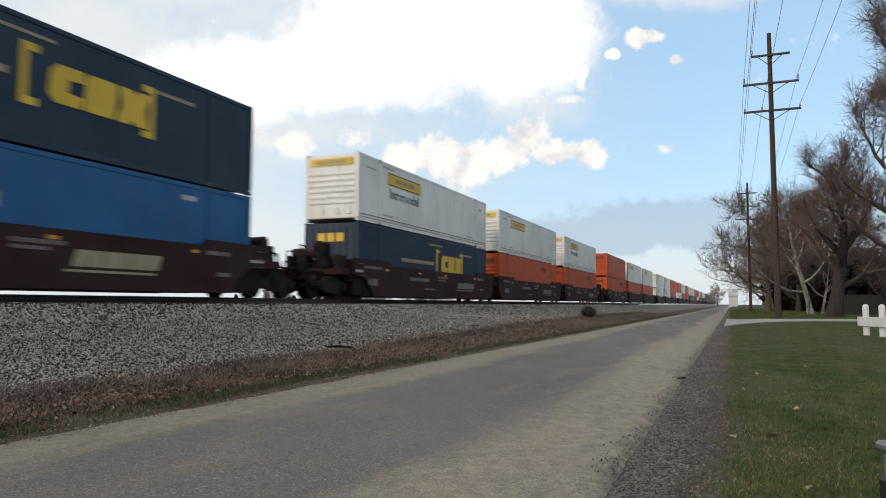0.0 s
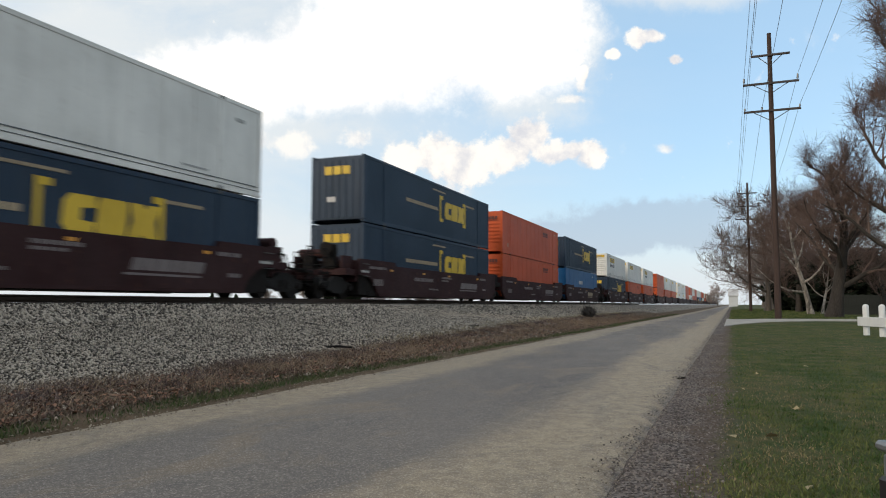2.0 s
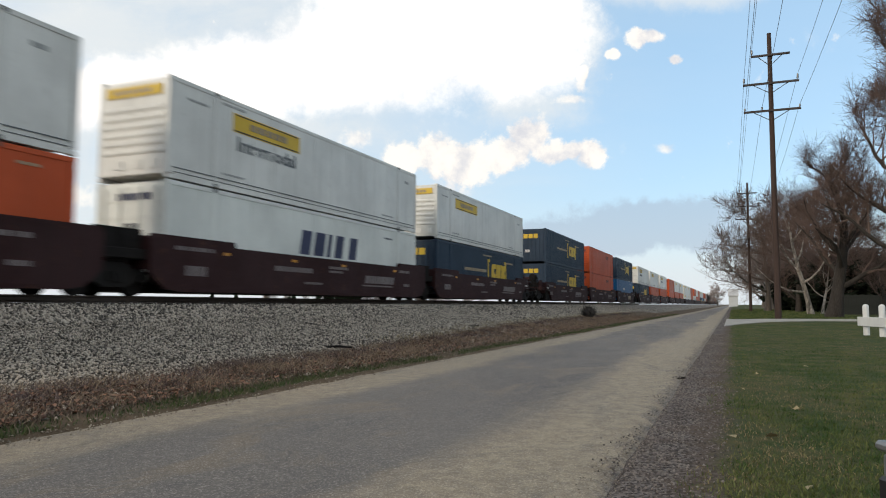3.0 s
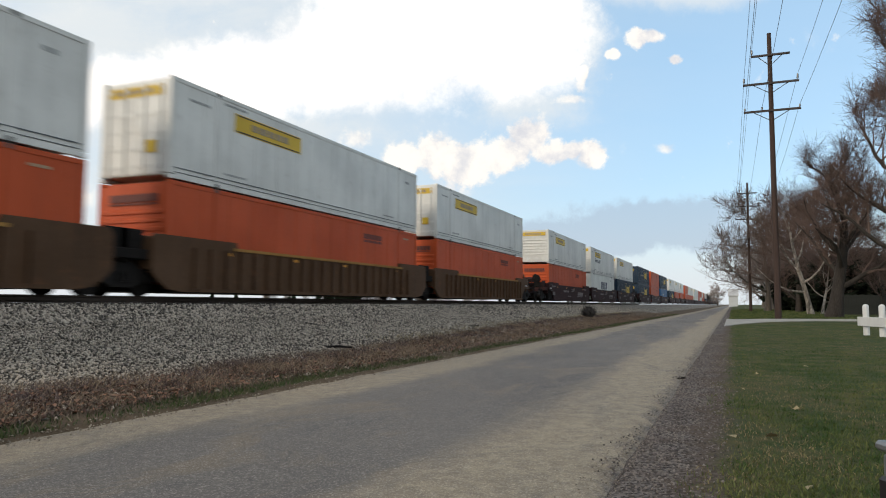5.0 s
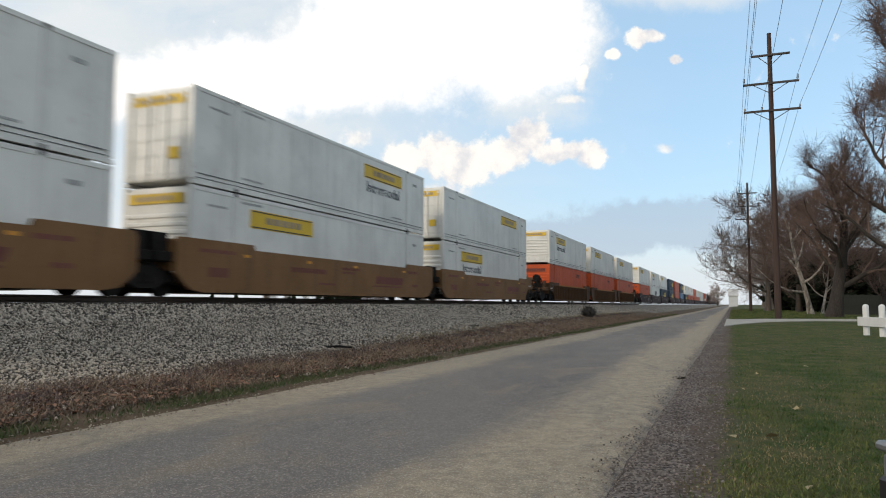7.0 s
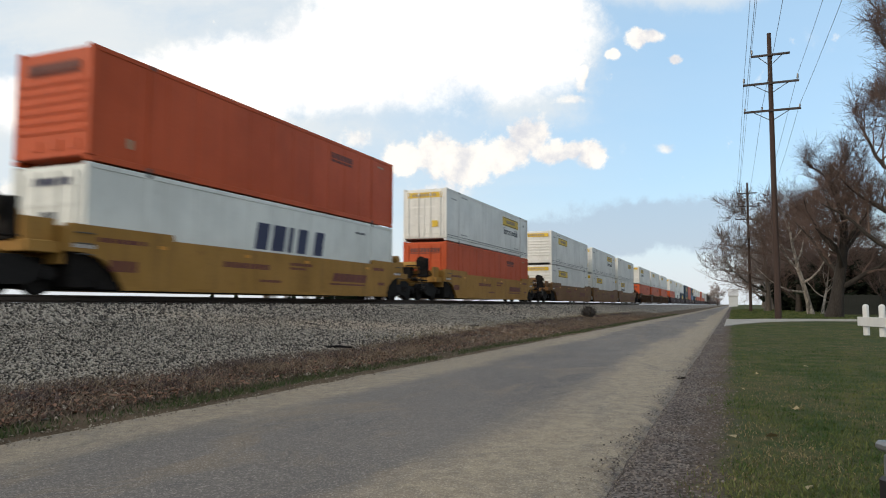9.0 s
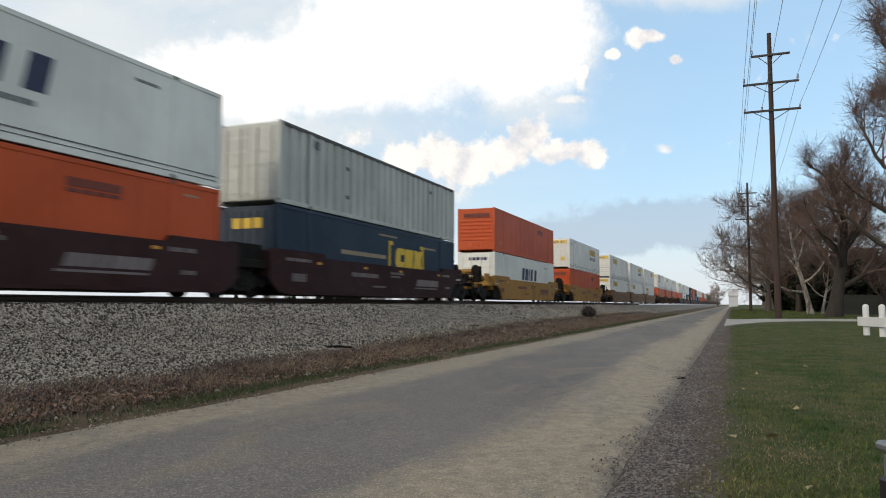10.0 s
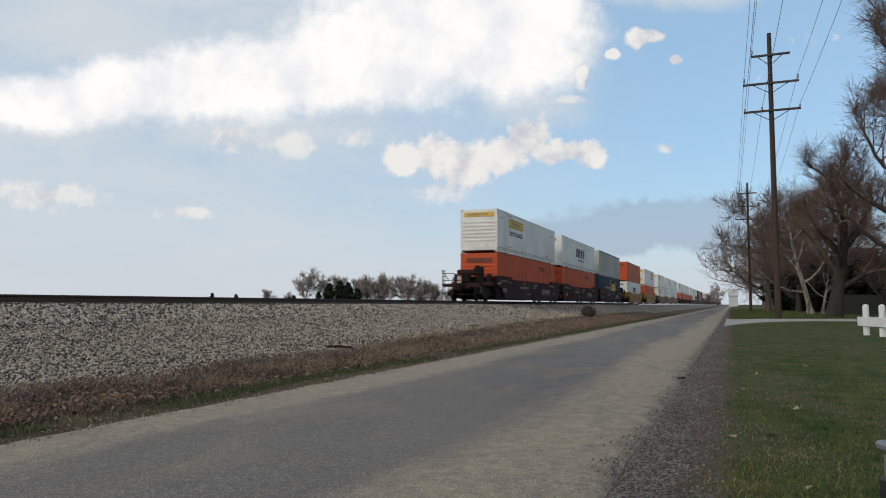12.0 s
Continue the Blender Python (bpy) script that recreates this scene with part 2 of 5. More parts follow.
MAT = {
    "white": paint("white_paint", (0.655, 0.640, 0.600), (0.25, 0.24, 0.21), 0.36, 0.38, 0.16, 0.45),
    "swift": paint("milk_white_paint", (0.66, 0.665, 0.62), (0.30, 0.30, 0.26), 0.28, 0.38, 0.08, 0.45),
    "orange": paint("orange_paint", (0.47, 0.070, 0.015), (0.16, 0.05, 0.025), 0.42, 0.50, 0.14, 0.22),
    "navy": paint("navy_paint", (0.012, 0.029, 0.054), (0.05, 0.05, 0.05), 0.30, 0.5, 0.05, 0.22),
    "blue": paint("bright_blue_paint", (0.003, 0.092, 0.235), (0.05, 0.07, 0.10), 0.25, 0.45, 0, 0.25),
    "grey": paint("bare_aluminium_grey", (0.42, 0.43, 0.40), (0.17, 0.15, 0.12), 0.45, 0.5, 0.2),
    "yellow": paint("label_yellow", (0.62, 0.40, 0.022), (0.3, 0.2, 0.05), 0.3, 0.5),
    "ink": paint("lettering_black", (0.020, 0.022, 0.026), (0.06, 0.06, 0.06), 0.3, 0.6),
    "greyink": paint("lettering_grey", (0.10, 0.108, 0.115), (0.3, 0.3, 0.3), 0.3, 0.6),
    "faint": paint("lettering_faint_grey", (0.30, 0.30, 0.29), (0.4, 0.4, 0.38), 0.4, 0.6),
    "brownink": paint("lettering_brown", (0.13, 0.03, 0.02), (0.1, 0.05, 0.04), 0.3, 0.6),
    "blueink": paint("lettering_navy", (0.025, 0.03, 0.075), (0.06, 0.06, 0.07), 0.3, 0.6),
    "stencil": paint("stencil_white", (0.52, 0.50, 0.48), (0.10, 0.05, 0.05), 0.7, 0.6),
    "dull": paint("stencil_dull", (0.155, 0.125, 0.12), (0.045, 0.026, 0.026), 0.85, 0.6),
    "tarnish": paint("stencil_tan", (0.34, 0.26, 0.16), (0.10, 0.05, 0.05), 0.7, 0.6),
    "redlens": paint("red_lens", (0.45, 0.03, 0.02), (0.2, 0.03, 0.02), 0.2, 0.35),
    "amber": paint("amber_reflector", (0.60, 0.25, 0.02), (0.2, 0.1, 0.03), 0.3, 0.4),
    "maroon": paint("maroon_car_paint", (0.031, 0.0105, 0.0105), (0.016, 0.011, 0.010), 0.75, 0.66, 0.30, 0.12),
    "tan": paint("tan_car_paint", (0.185, 0.093, 0.036), (0.055, 0.034, 0.022), 0.75, 0.6, 0.35, 0.2),
    "rust": paint("rusty_brown_car_paint", (0.086, 0.043, 0.020), (0.032, 0.021, 0.015), 0.7, 0.7, 0.6, 0.2),
    "ochre": paint("ochre_car_paint", (0.32, 0.165, 0.035), (0.07, 0.042, 0.02), 0.65, 0.6, 0.35, 0.2),
    "steel": plain("dark_oily_steel", (0.013, 0.011, 0.010), 0.7, 0.1, 14, 0.45, 0.3, (1, 1, 1), 0.2),
    "casting": plain("corner_casting_steel", (0.07, 0.065, 0.06), 0.6, 0.2, 20, 0.3, 0.3),
    "dark": plain("dark_undergear", (0.011, 0.009, 0.008), 0.85, 0.0, 12, 0.4, 0.3, (1, 1, 1), 0.15),
    "rail": plain("rail_rust_steel", (0.045, 0.030, 0.022), 0.6, 0.35, 18, 0.3, 0.2, (4, 0.4, 4)),
    "tie": plain("creosote_sleeper_wood", (0.050, 0.040, 0.032), 0.9, 0, 9, 0.45, 0.6, (0.3, 4, 4)),
    "pole": plain("pole_brown_wood", (0.046, 0.027, 0.021), 0.85, 0, 12, 0.4, 0.5, (5, 5, 0.2)),
    "arm": plain("crossarm_grey_wood", (0.052, 0.042, 0.040), 0.85, 0, 12, 0.35, 0.4, (0.3, 5, 5)),
    "porcelain": plain("insulator_brown", (0.035, 0.028, 0.028), 0.3, 0, 12, 0.2, 0.05),
    "wire": plain("dull_wire", (0.16, 0.18, 0.21), 0.6, 0.2, 5, 0.2, 0.0),
    "fence_white": plain("white_painted_timber", (0.62, 0.62, 0.61), 0.6, 0, 9, 0.08, 0.2, (4, 4, 0.5)),
    "bark": plain("grey_brown_bark", (0.042, 0.035, 0.030), 0.9, 0, 7, 0.45, 0.8, (3, 3, 0.5), 0.2, 0.03),
    "pale_bark": plain("pale_sycamore_bark", (0.27, 0.24, 0.21), 0.85, 0, 3.2, 0.85, 0.5, (1.5, 1.5, 0.7), 0.2, 0.02),
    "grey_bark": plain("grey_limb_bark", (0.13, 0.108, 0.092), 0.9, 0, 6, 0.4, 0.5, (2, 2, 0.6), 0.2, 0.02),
    "twig": plain("reddish_twig", (0.118, 0.082, 0.070), 0.9, 0, 3, 0.35, 0.0, (1, 1, 1), 0.1),
    "mid_twig": plain("grey_brown_twig", (0.150, 0.120, 0.108), 0.9, 0, 1.2, 0.45, 0.0, (1, 1, 1), 0.1),
    # lighter than the nearer twigs: distance haze is painted into this colour
    "hazy_twig": plain("haze_paled_twig", (0.33, 0.28, 0.255), 0.9, 0, 0.4, 0.25, 0.0, (1, 1, 1), 0.1),
    "needle": plain("dark_conifer_green", (0.032, 0.046, 0.028), 0.9, 0, 2, 0.4, 0.0, (1, 1, 1), 0.1),
    "hedge": plain("dark_evergreen", (0.016, 0.022, 0.014), 0.9, 0, 2, 0.45, 0.0, (1, 1, 1), 0.1),
    "far_wall": plain("far_white_siding", (0.48, 0.49, 0.49), 0.7, 0, 0.6, 0.08, 0.1),
    "far_roof": plain("far_grey_shingle", (0.42, 0.41, 0.40), 0.8, 0, 2, 0.25, 0.2),
    "slat": plain("weathered_dark_board", (0.020, 0.022, 0.019), 0.9, 0, 5, 0.35, 0.4, (4, 4, 0.4)),
    "mailbox": plain("grey_metal_sheet", (0.20, 0.21, 0.22), 0.4, 0.6, 9, 0.15, 0.1),
    "black_plastic": plain("black_plastic", (0.012, 0.012, 0.014), 0.45, 0, 9, 0.2, 0.1),
    "concrete": plain("driveway_concrete", (0.30, 0.28, 0.25), 0.85, 0, 5, 0.16, 0.3),
    "stone": islands("ballast_stone", (0.050, 0.041, 0.034), (0.45, 0.380, 0.305), 0.9, 0.5, 0.3, 0.92),
    "grit": islands("shoulder_stone", (0.058, 0.047, 0.042), (0.22, 0.187, 0.166), 0.85, 0.8),
    "pale_grit": islands("lane_stone", (0.13, 0.105, 0.080), (0.36, 0.30, 0.23), 0.85, 0.8),
    "stalk": islands("dead_stalk", (0.045, 0.030, 0.030), (0.15, 0.105, 0.095), 0.9, 0.7),
    "tuft": islands("tan_grass_tuft", (0.13, 0.085, 0.055), (0.32, 0.23, 0.155), 0.9, 0.7),
    "weed": islands("dry_weed", (0.055, 0.038, 0.030), (0.25, 0.185, 0.135), 0.9, 0.7),
    "leaf": islands("fallen_leaf", (0.07, 0.034, 0.022), (0.27, 0.135, 0.080), 0.85, 1.5),
    "grass": islands("lawn_blade", (0.022, 0.054, 0.010), (0.125, 0.132, 0.044), 0.75, 1.5, 0.2, 0.34),
    "green": islands("verge_green_blade", (0.026, 0.048, 0.010), (0.080, 0.092, 0.030), 0.75, 0.6),
    "dry_blade": islands("dry_lawn_blade", (0.095, 0.080, 0.036), (0.25, 0.19, 0.105), 0.85, 0.6),
    "straw": islands("straw_blade", (0.20, 0.155, 0.08), (0.36, 0.28, 0.16), 0.85, 0.6),
}

# ---------------------------------------------------------------- mesh helpers


def link(name, mesh, mat=None, parent=None, label=""):
    ob = new(name, mesh)
    if mat and not mesh.materials:
        mesh.materials.append(MAT[mat] if isinstance(mat, str) else mat)
    if parent:
        ob.parent = parent
    return tagged(ob, label)


def part(name, bm, mat, parent, label=""):
    """Links a bmesh as one mesh object under a thing or a part."""
    mesh = bpy.data.meshes.new(name)
    bm.to_mesh(mesh)
    bm.free()
    return link(name, mesh, mat, parent, label)


def thing(name, m, label, category, group="", kind=""):
    ob = new(name)
    ob.matrix_world = m
    return tagged(ob, label, category, group, kind)


def box(bm, x0, x1, y0, y1, z0, z1, bevel=0.0):
    r = bmesh.ops.create_cube(bm, size=1, matrix=Matrix.LocRotScale(((x0 + x1) / 2, (y0 + y1) / 2, (z0 + z1) / 2), None, (abs(x1 - x0), abs(y1 - y0), abs(z1 - z0))))
    if bevel:
        edges = list({e for v in r["verts"] for e in v.link_edges})
        bmesh.ops.bevel(bm, geom=edges, offset=bevel, segments=1, affect="EDGES", profile=0.5)
    return bm


def boxed(*a, **k):
    return box(bmesh.new(), *a, **k)


def rod(bm, p, q, r0, r1=None, n=8):
    """A tapered round bar from p to q."""
    p, q = Vector(p), Vector(q)
    m = Matrix.Translation((p + q) / 2) @ (q - p).to_track_quat("Z", "Y").to_matrix().to_4x4()
    bmesh.ops.create_cone(bm, cap_ends=True, segments=n, radius1=r0, radius2=r0 if r1 is None else r1, depth=(q - p).length, matrix=m)
    return bm


def prism(bm, outline, x0, x1):
    """A (y, z) outline pushed through from x0 to x1."""
    a = [bm.verts.new((x0, y, z)) for y, z in outline]
    b = [bm.verts.new((x1, y, z)) for y, z in outline]
    bm.faces.new(a), bm.faces.new(b[::-1])
    for i in range(len(a)):
        j = (i + 1) % len(a)
        bm.faces.new((a[i], b[i], b[j], a[j]))
    bmesh.ops.recalc_face_normals(bm, faces=bm.faces)
    return bm


def raw(name, verts, faces, smooth=False):
    mesh = bpy.data.meshes.new(name)
    mesh.from_pydata(verts.tolist() if isinstance(verts, np.ndarray) else verts, [], faces.tolist() if isinstance(faces, np.ndarray) else faces)
    if smooth:
        mesh.polygons.foreach_set("use_smooth", [True] * len(mesh.polygons))
    return mesh


def many(name, verts, faces):
    """A big mesh of equal polygons from arrays."""
    mesh = bpy.data.meshes.new(name)
    k = faces.shape[1]
    mesh.vertices.add(len(verts)), mesh.loops.add(faces.size), mesh.polygons.add(len(faces))
    mesh.vertices.foreach_set("co", verts.astype(np.float32).ravel())
    mesh.loops.foreach_set("vertex_index", faces.astype(np.int32).ravel())
    mesh.polygons.foreach_set("loop_start", np.arange(0, faces.size, k, dtype=np.int32))
    mesh.update(calc_edges=True)
    mesh.validate()
    return mesh


# ---------------------------------------------------------------- the lie of the land

ROAD_L, ROAD_R, LAWN_L = -4.95, -0.62, -0.18
TRACK_X, RAIL_TOP = -15.58, 1.19


def lerp(x, pts):
    return np.interp(x, [p[0] for p in pts], [p[1] for p in pts])


def land(x, y):
    """The ground's height: bank of the railway, road, and a lawn that rises gently."""
    x, y = np.asarray(x, float), np.asarray(y, float)
    bank = lerp(x, [(-90, -0.3), (-30, -0.1), (-22, 0.0), (-18.6, 0.55), (-17.3, 0.93), (-13.75, 0.93), (-12.5, 0.74), (-11.25, 0.50), (-10.5, 0.465), (-9.6, 0.36), (-6.6, 0.13), (-5.3, 0.02), (-5.0, 0.0), (-4.9, -0.05), (-0.68, -0.05), (-0.60, 0.0), (-0.2, 0.012), (0.4, 0.03), (4, 0.05), (60, 0.1)])
    rise = np.clip((y - 18) / 26, 0, 1) * 0.09 * np.clip((x - 0.0) / 2.0, 0, 1)
    return bank + rise


def sheet(name, xs, ys, bump=0.0, seed=0):
    X, Y = np.meshgrid(np.array(xs, float), np.array(ys, float))
    Z = land(X, Y)
    if bump:
        rng = np.random.default_rng(seed)
        Z = Z + rng.normal(0, bump, Z.shape) * (np.abs(Y) < 200) * (X < -5.4)
    n, m = X.shape
    idx = np.arange(n * m).reshape(n, m)
    f = np.stack([idx[:-1, :-1], idx[:-1, 1:], idx[1:, 1:], idx[1:, :-1]], -1).reshape(-1, 4)
    return many(name, np.stack([X, Y, Z], -1).reshape(-1, 3), f)


def ground_material():
    m, t = material("field_and_lawn")
    co = t.n("ShaderNodeNewGeometry").outputs["Position"]
    x = t.n("ShaderNodeSeparateXYZ", None, Vector=co).outputs["X"]
    big, mid, small = t.noise(co, 0.35, 5, 0.6), t.noise(co, 2.2, 6, 0.65), t.noise(co, 45, 4, 0.7)
    lawn = t.mix(t.ramp(t.math("ADD", t.math("MULTIPLY", mid, 0.6), t.math("MULTIPLY", big, 0.4)), 0.38, 0.66), (0.034, 0.060, 0.015), (0.120, 0.100, 0.050))
    lawn = t.mix(t.ramp(small, 0.35, 0.7), t.mix(0.45, lawn, (0.02, 0.028, 0.010)), lawn)
    soil = t.mix(t.ramp(mid, 0.3, 0.7), (0.060, 0.042, 0.026), (0.125, 0.085, 0.055))
    soil = t.mix(t.ramp(small, 0.4, 0.75), soil, (0.15, 0.11, 0.075))
    gravel = t.mix(t.ramp(t.n("ShaderNodeTexVoronoi", None, Vector=co, Scale=24.0).outputs["Color"], 0.2, 0.8), (0.060, 0.051, 0.043), (0.36, 0.305, 0.25))
    edge = t.math("ADD", x, t.math("MULTIPLY", t.math("SUBTRACT", t.noise(co, 0.5, 5, 0.7), 0.5), 1.4))
    col = t.mix(t.ramp(edge, -7.4, -6.6), gravel, soil)
    grit = t.mix(t.ramp(t.n("ShaderNodeTexVoronoi", None, Vector=co, Scale=48.0).outputs["Color"], 0.2, 0.85), (0.040, 0.033, 0.031), (0.20, 0.172, 0.158))
    grit = t.mix(t.math("MULTIPLY", t.ramp(mid, 0.45, 0.7), 0.5), grit, (0.10, 0.075, 0.06))
    col = t.mix(t.ramp(x, -2.0, -1.5), col, grit)
    worn = t.math("ADD", x, t.math("MULTIPLY", t.math("SUBTRACT", mid, 0.5), 0.8))
    col = t.mix(t.math("MULTIPLY", t.ramp(worn, -0.45, -0.2), 0.7), col, t.mix(small, (0.050, 0.034, 0.026), (0.13, 0.095, 0.070)))
    col = t.mix(t.ramp(worn, -0.20, 0.06), col, lawn)
    far = t.ramp(x, -18.5, -22.0)
    col = t.mix(far, col, t.mix(big, (0.10, 0.085, 0.05), (0.16, 0.13, 0.08)))
    finish(t, col, 0.95, 0, t.math("ADD", small, mid), 0.6, 0.03, 0.1)
    return m


def road_material():
    m, t = material("worn_asphalt")
    co = t.n("ShaderNodeNewGeometry").outputs["Position"]
    s = t.n("ShaderNodeSeparateXYZ", None, Vector=co)
    x = s.outputs["X"]
    longish = t.noise(t.vec("MULTIPLY", co, (1.0, 0.22, 1.0)).outputs[0], 0.9, 5, 0.6)
    patch = t.noise(t.vec("MULTIPLY", co, (1.0, 0.3, 1.0)).outputs[0], 0.55, 3, 0.5, 0.4)
    mid, grain = t.noise(co, 7, 6, 0.7), t.noise(co, 120, 3, 0.8)
    chips = t.n("ShaderNodeTexVoronoi", None, Vector=co, Scale=120.0)
    wob = t.math("MULTIPLY", t.math("SUBTRACT", longish, 0.5), 1.9)
    xx = t.math("ADD", x, wob)
    dust_r = t.ramp(xx, -2.0, -1.35)
    dust_l = t.ramp(xx, -3.55, -4.25)
    dust = t.math("MAXIMUM", dust_r, t.math("MULTIPLY", dust_l, 0.9))
    grey = t.mix(t.ramp(patch, 0.35, 0.65), (0.104, 0.089, 0.084), (0.162, 0.138, 0.122))
    grey = t.mix(t.math("MULTIPLY", t.ramp(mid, 0.35, 0.7), 0.35), grey, (0.205, 0.175, 0.145))
    blotch = t.noise(t.vec("MULTIPLY", co, (1.0, 0.45, 1.0)).outputs[0], 1.3, 6, 0.68, 0.8)
    grey = t.mix(t.ramp(blotch, 0.50, 0.64, 0.0, 0.75), grey, (0.230, 0.175, 0.122))
    grey = t.mix(t.ramp(blotch, 0.44, 0.32, 0.0, 0.55), grey, (0.088, 0.082, 0.080))
    tan = t.mix(t.ramp(mid, 0.3, 0.7), (0.345, 0.262, 0.168), (0.45, 0.355, 0.235))
    tan = t.mix(t.ramp(blotch, 0.46, 0.34, 0.0, 0.5), tan, (0.17, 0.145, 0.115))
    col = t.mix(t.math("MULTIPLY", dust, t.ramp(mid, 0.25, 0.7, 0.55, 0.95)), grey, tan)
    speck = t.mix(t.ramp(chips.outputs["Color"], 0.55, 0.95), t.mix(0.50, col, (0.040, 0.034, 0.030)), t.mix(0.55, col, (0.50, 0.44, 0.37)))
    col = t.mix(t.ramp(grain, 0.3, 0.6, 0.30, 0.85), col, speck)
    # the edge beside the shoulder breaks up into dark gravelly patches
    crumb = t.math("ADD", x, t.math("MULTIPLY", t.math("SUBTRACT", t.noise(co, 3.4, 6, 0.75), 0.5), 0.75))
    col = t.mix(t.math("MULTIPLY", t.ramp(crumb, -0.80, -0.62), 0.85), col, t.mix(t.ramp(chips.outputs["Color"], 0.2, 0.85), (0.045, 0.037, 0.034), (0.21, 0.175, 0.150)))
    crack = t.n("ShaderNodeTexVoronoi", {"feature": "DISTANCE_TO_EDGE"}, Vector=t.vec("ADD", co, t.vec("SCALE", t.n("ShaderNodeTexNoise", None, Vector=co, Scale=1.4).outputs[1]).outputs[0]).outputs[0], Scale=0.55)
    line = t.math("MULTIPLY", t.ramp(crack.outputs["Distance"], 0.006, 0.0), t.ramp(patch, 0.45, 0.6))
    col = t.mix(t.math("MULTIPLY", line, 0.45), col, (0.06, 0.055, 0.05))
    finish(t, col, 0.82, 0, t.math("ADD", grain, t.math("MULTIPLY", chips.outputs["Distance"], 0.8)), 0.55, 0.006, 0.35)
    return m


def build_land():
    fine_x = sorted(set(np.arange(-19, 8.01, 0.35).round(3)) | {-17.3, -13.75, -12.5, -11.25, -10.5, -5.3, -5.0, -4.9, -0.68, -0.60, -0.2, 0.4})
    xs = [-2500, -900, -300, -90, -50, -30, -24, -22, -20.5] + fine_x + [9, 11, 14, 20, 30, 60, 150, 500, 2500]
    ys = [-400, -120, -40, -15, -6] + list(np.arange(-3, 40, 0.6)) + list(np.arange(40, 130, 3)) + [140, 160, 200, 300, 500, 900, 1800, 3500]
    tagged(link("ground", sheet("ground", xs, ys, 0.008, 3), ground_material()), "flat brown and green ground with a gravel bank", "ground", kind="structure")
    # the asphalt: one thin slab with a slightly ragged edge and a low crown
    rng = np.random.default_rng(5)
    ys = np.concatenate([np.arange(-25, 45, 0.3), np.arange(45, 140, 2), np.arange(140, 1500, 30)])
    prof = [0, 0.03, 0.25, 0.5, 0.75, 0.97, 1]
    V, F = [], []
    for y in ys:
        l, r = ROAD_L + rng.normal(0, 0.02), ROAD_R + 0.035 * math.sin(y * 0.9) + 0.02 * math.sin(y * 2.3 + 1) + rng.normal(0, 0.015)
        for i, s in enumerate(prof):
            V.append((l + (r - l) * s, y, -0.05 if i in (0, 6) else -0.004 + 0.028 * (1 - (2 * s - 1) ** 2)))
    k = len(prof)
    for i in range(len(ys) - 1):
        for j in range(k - 1):
            a = i * k + j
            F.append((a, a + 1, a + k + 1, a + k))
    tagged(link("road", raw("road", V, F, True), road_material()), "worn grey asphalt lane with tan dusty edges", "road", kind="structure")


build_land()


def scatter_rocks(name, n, xr, yr, size, mat, seed, label, lift=0.4, keep=None, bias=1.0, swell=0.0, rough=0.0):
    """Loose angular stones joined in one mesh: squashed octahedra with moved corners."""
    rng = np.random.default_rng(seed)
    x = rng.uniform(*xr, n)
    y = yr[0] + (yr[1] - yr[0]) * rng.uniform(0, 1, n) ** bias
    if keep is not None:
        k = keep(x, y, rng)
        x, y = x[k], y[k]
        n = len(x)
    z = np.where((x > ROAD_L + 0.1) & (x < ROAD_R - 0.04), 0.008, land(x, y))
    s = size * rng.uniform(0.55, 1.45, n) * (1 + swell * np.maximum(y - 8, 0))
    octa = np.array([(1, 0, 0), (0, 1, 0), (-1, 0, 0), (0, -1, 0), (0, 0, 1), (0, 0, -1)], float)
    tri = np.array([(0, 1, 4), (1, 2, 4), (2, 3, 4), (3, 0, 4), (1, 0, 5), (2, 1, 5), (3, 2, 5), (0, 3, 5)])
    v = octa[None] * rng.uniform(0.6, 1.3, (n, 6, 1)) + rng.normal(0, 0.22, (n, 6, 3))
    v *= np.array([1, 1, 0.75])
    a = rng.uniform(0, 6.28, n)
    c, sn = np.cos(a)[:, None], np.sin(a)[:, None]
    v = np.stack([v[..., 0] * c - v[..., 1] * sn, v[..., 0] * sn + v[..., 1] * c, v[..., 2]], -1) * s[:, None, None] * 0.5
    v += np.stack([x, y, z + s * 0.5 * (lift - 0.3) + rng.normal(0, 1, n) * rough], -1)[:, None]
    f = (tri[None] + 6 * np.arange(n)[:, None, None]).reshape(-1, 3)
    return tagged(link(name, many(name, v.reshape(-1, 3), f), mat), label, "gravel", kind="stuff")


def blades(name, x, y, h, wide, mat, seed, label, category, lean=0.5):
    """Blades of grass or stalks, a bent strip of two triangles each, joined in one mesh."""
    rng = np.random.default_rng(seed)
    n = len(x)
    z = land(x, y)
    hh = h * rng.uniform(0.45, 1.3, n)
    a, b = rng.uniform(0, 6.28, n), rng.uniform(0, 6.28, n)
    wv = np.stack([np.cos(a), np.sin(a), np.zeros(n)], -1) * (wide * rng.uniform(0.6, 1.4, n))[:, None]
    tip = np.stack([np.cos(b) * lean, np.sin(b) * lean, np.ones(n)], -1) * hh[:, None] * np.stack([rng.uniform(0, 1.6, n)] * 2 + [np.ones(n)], -1)
    base = np.stack([x, y, z - 0.005], -1)
    mid = base + tip * np.array([0.35, 0.35, 0.6])
    v = np.stack([base - wv, base + wv, mid + wv * 0.7, mid - wv * 0.7, base + tip], 1)
    f = np.array([(0, 1, 2), (0, 2, 3), (3, 2, 4)])[None] + 5 * np.arange(n)[:, None, None]
    return tagged(link(name, many(name, v.reshape(-1, 3), f.reshape(-1, 3)), mat), label, category, kind="stuff")


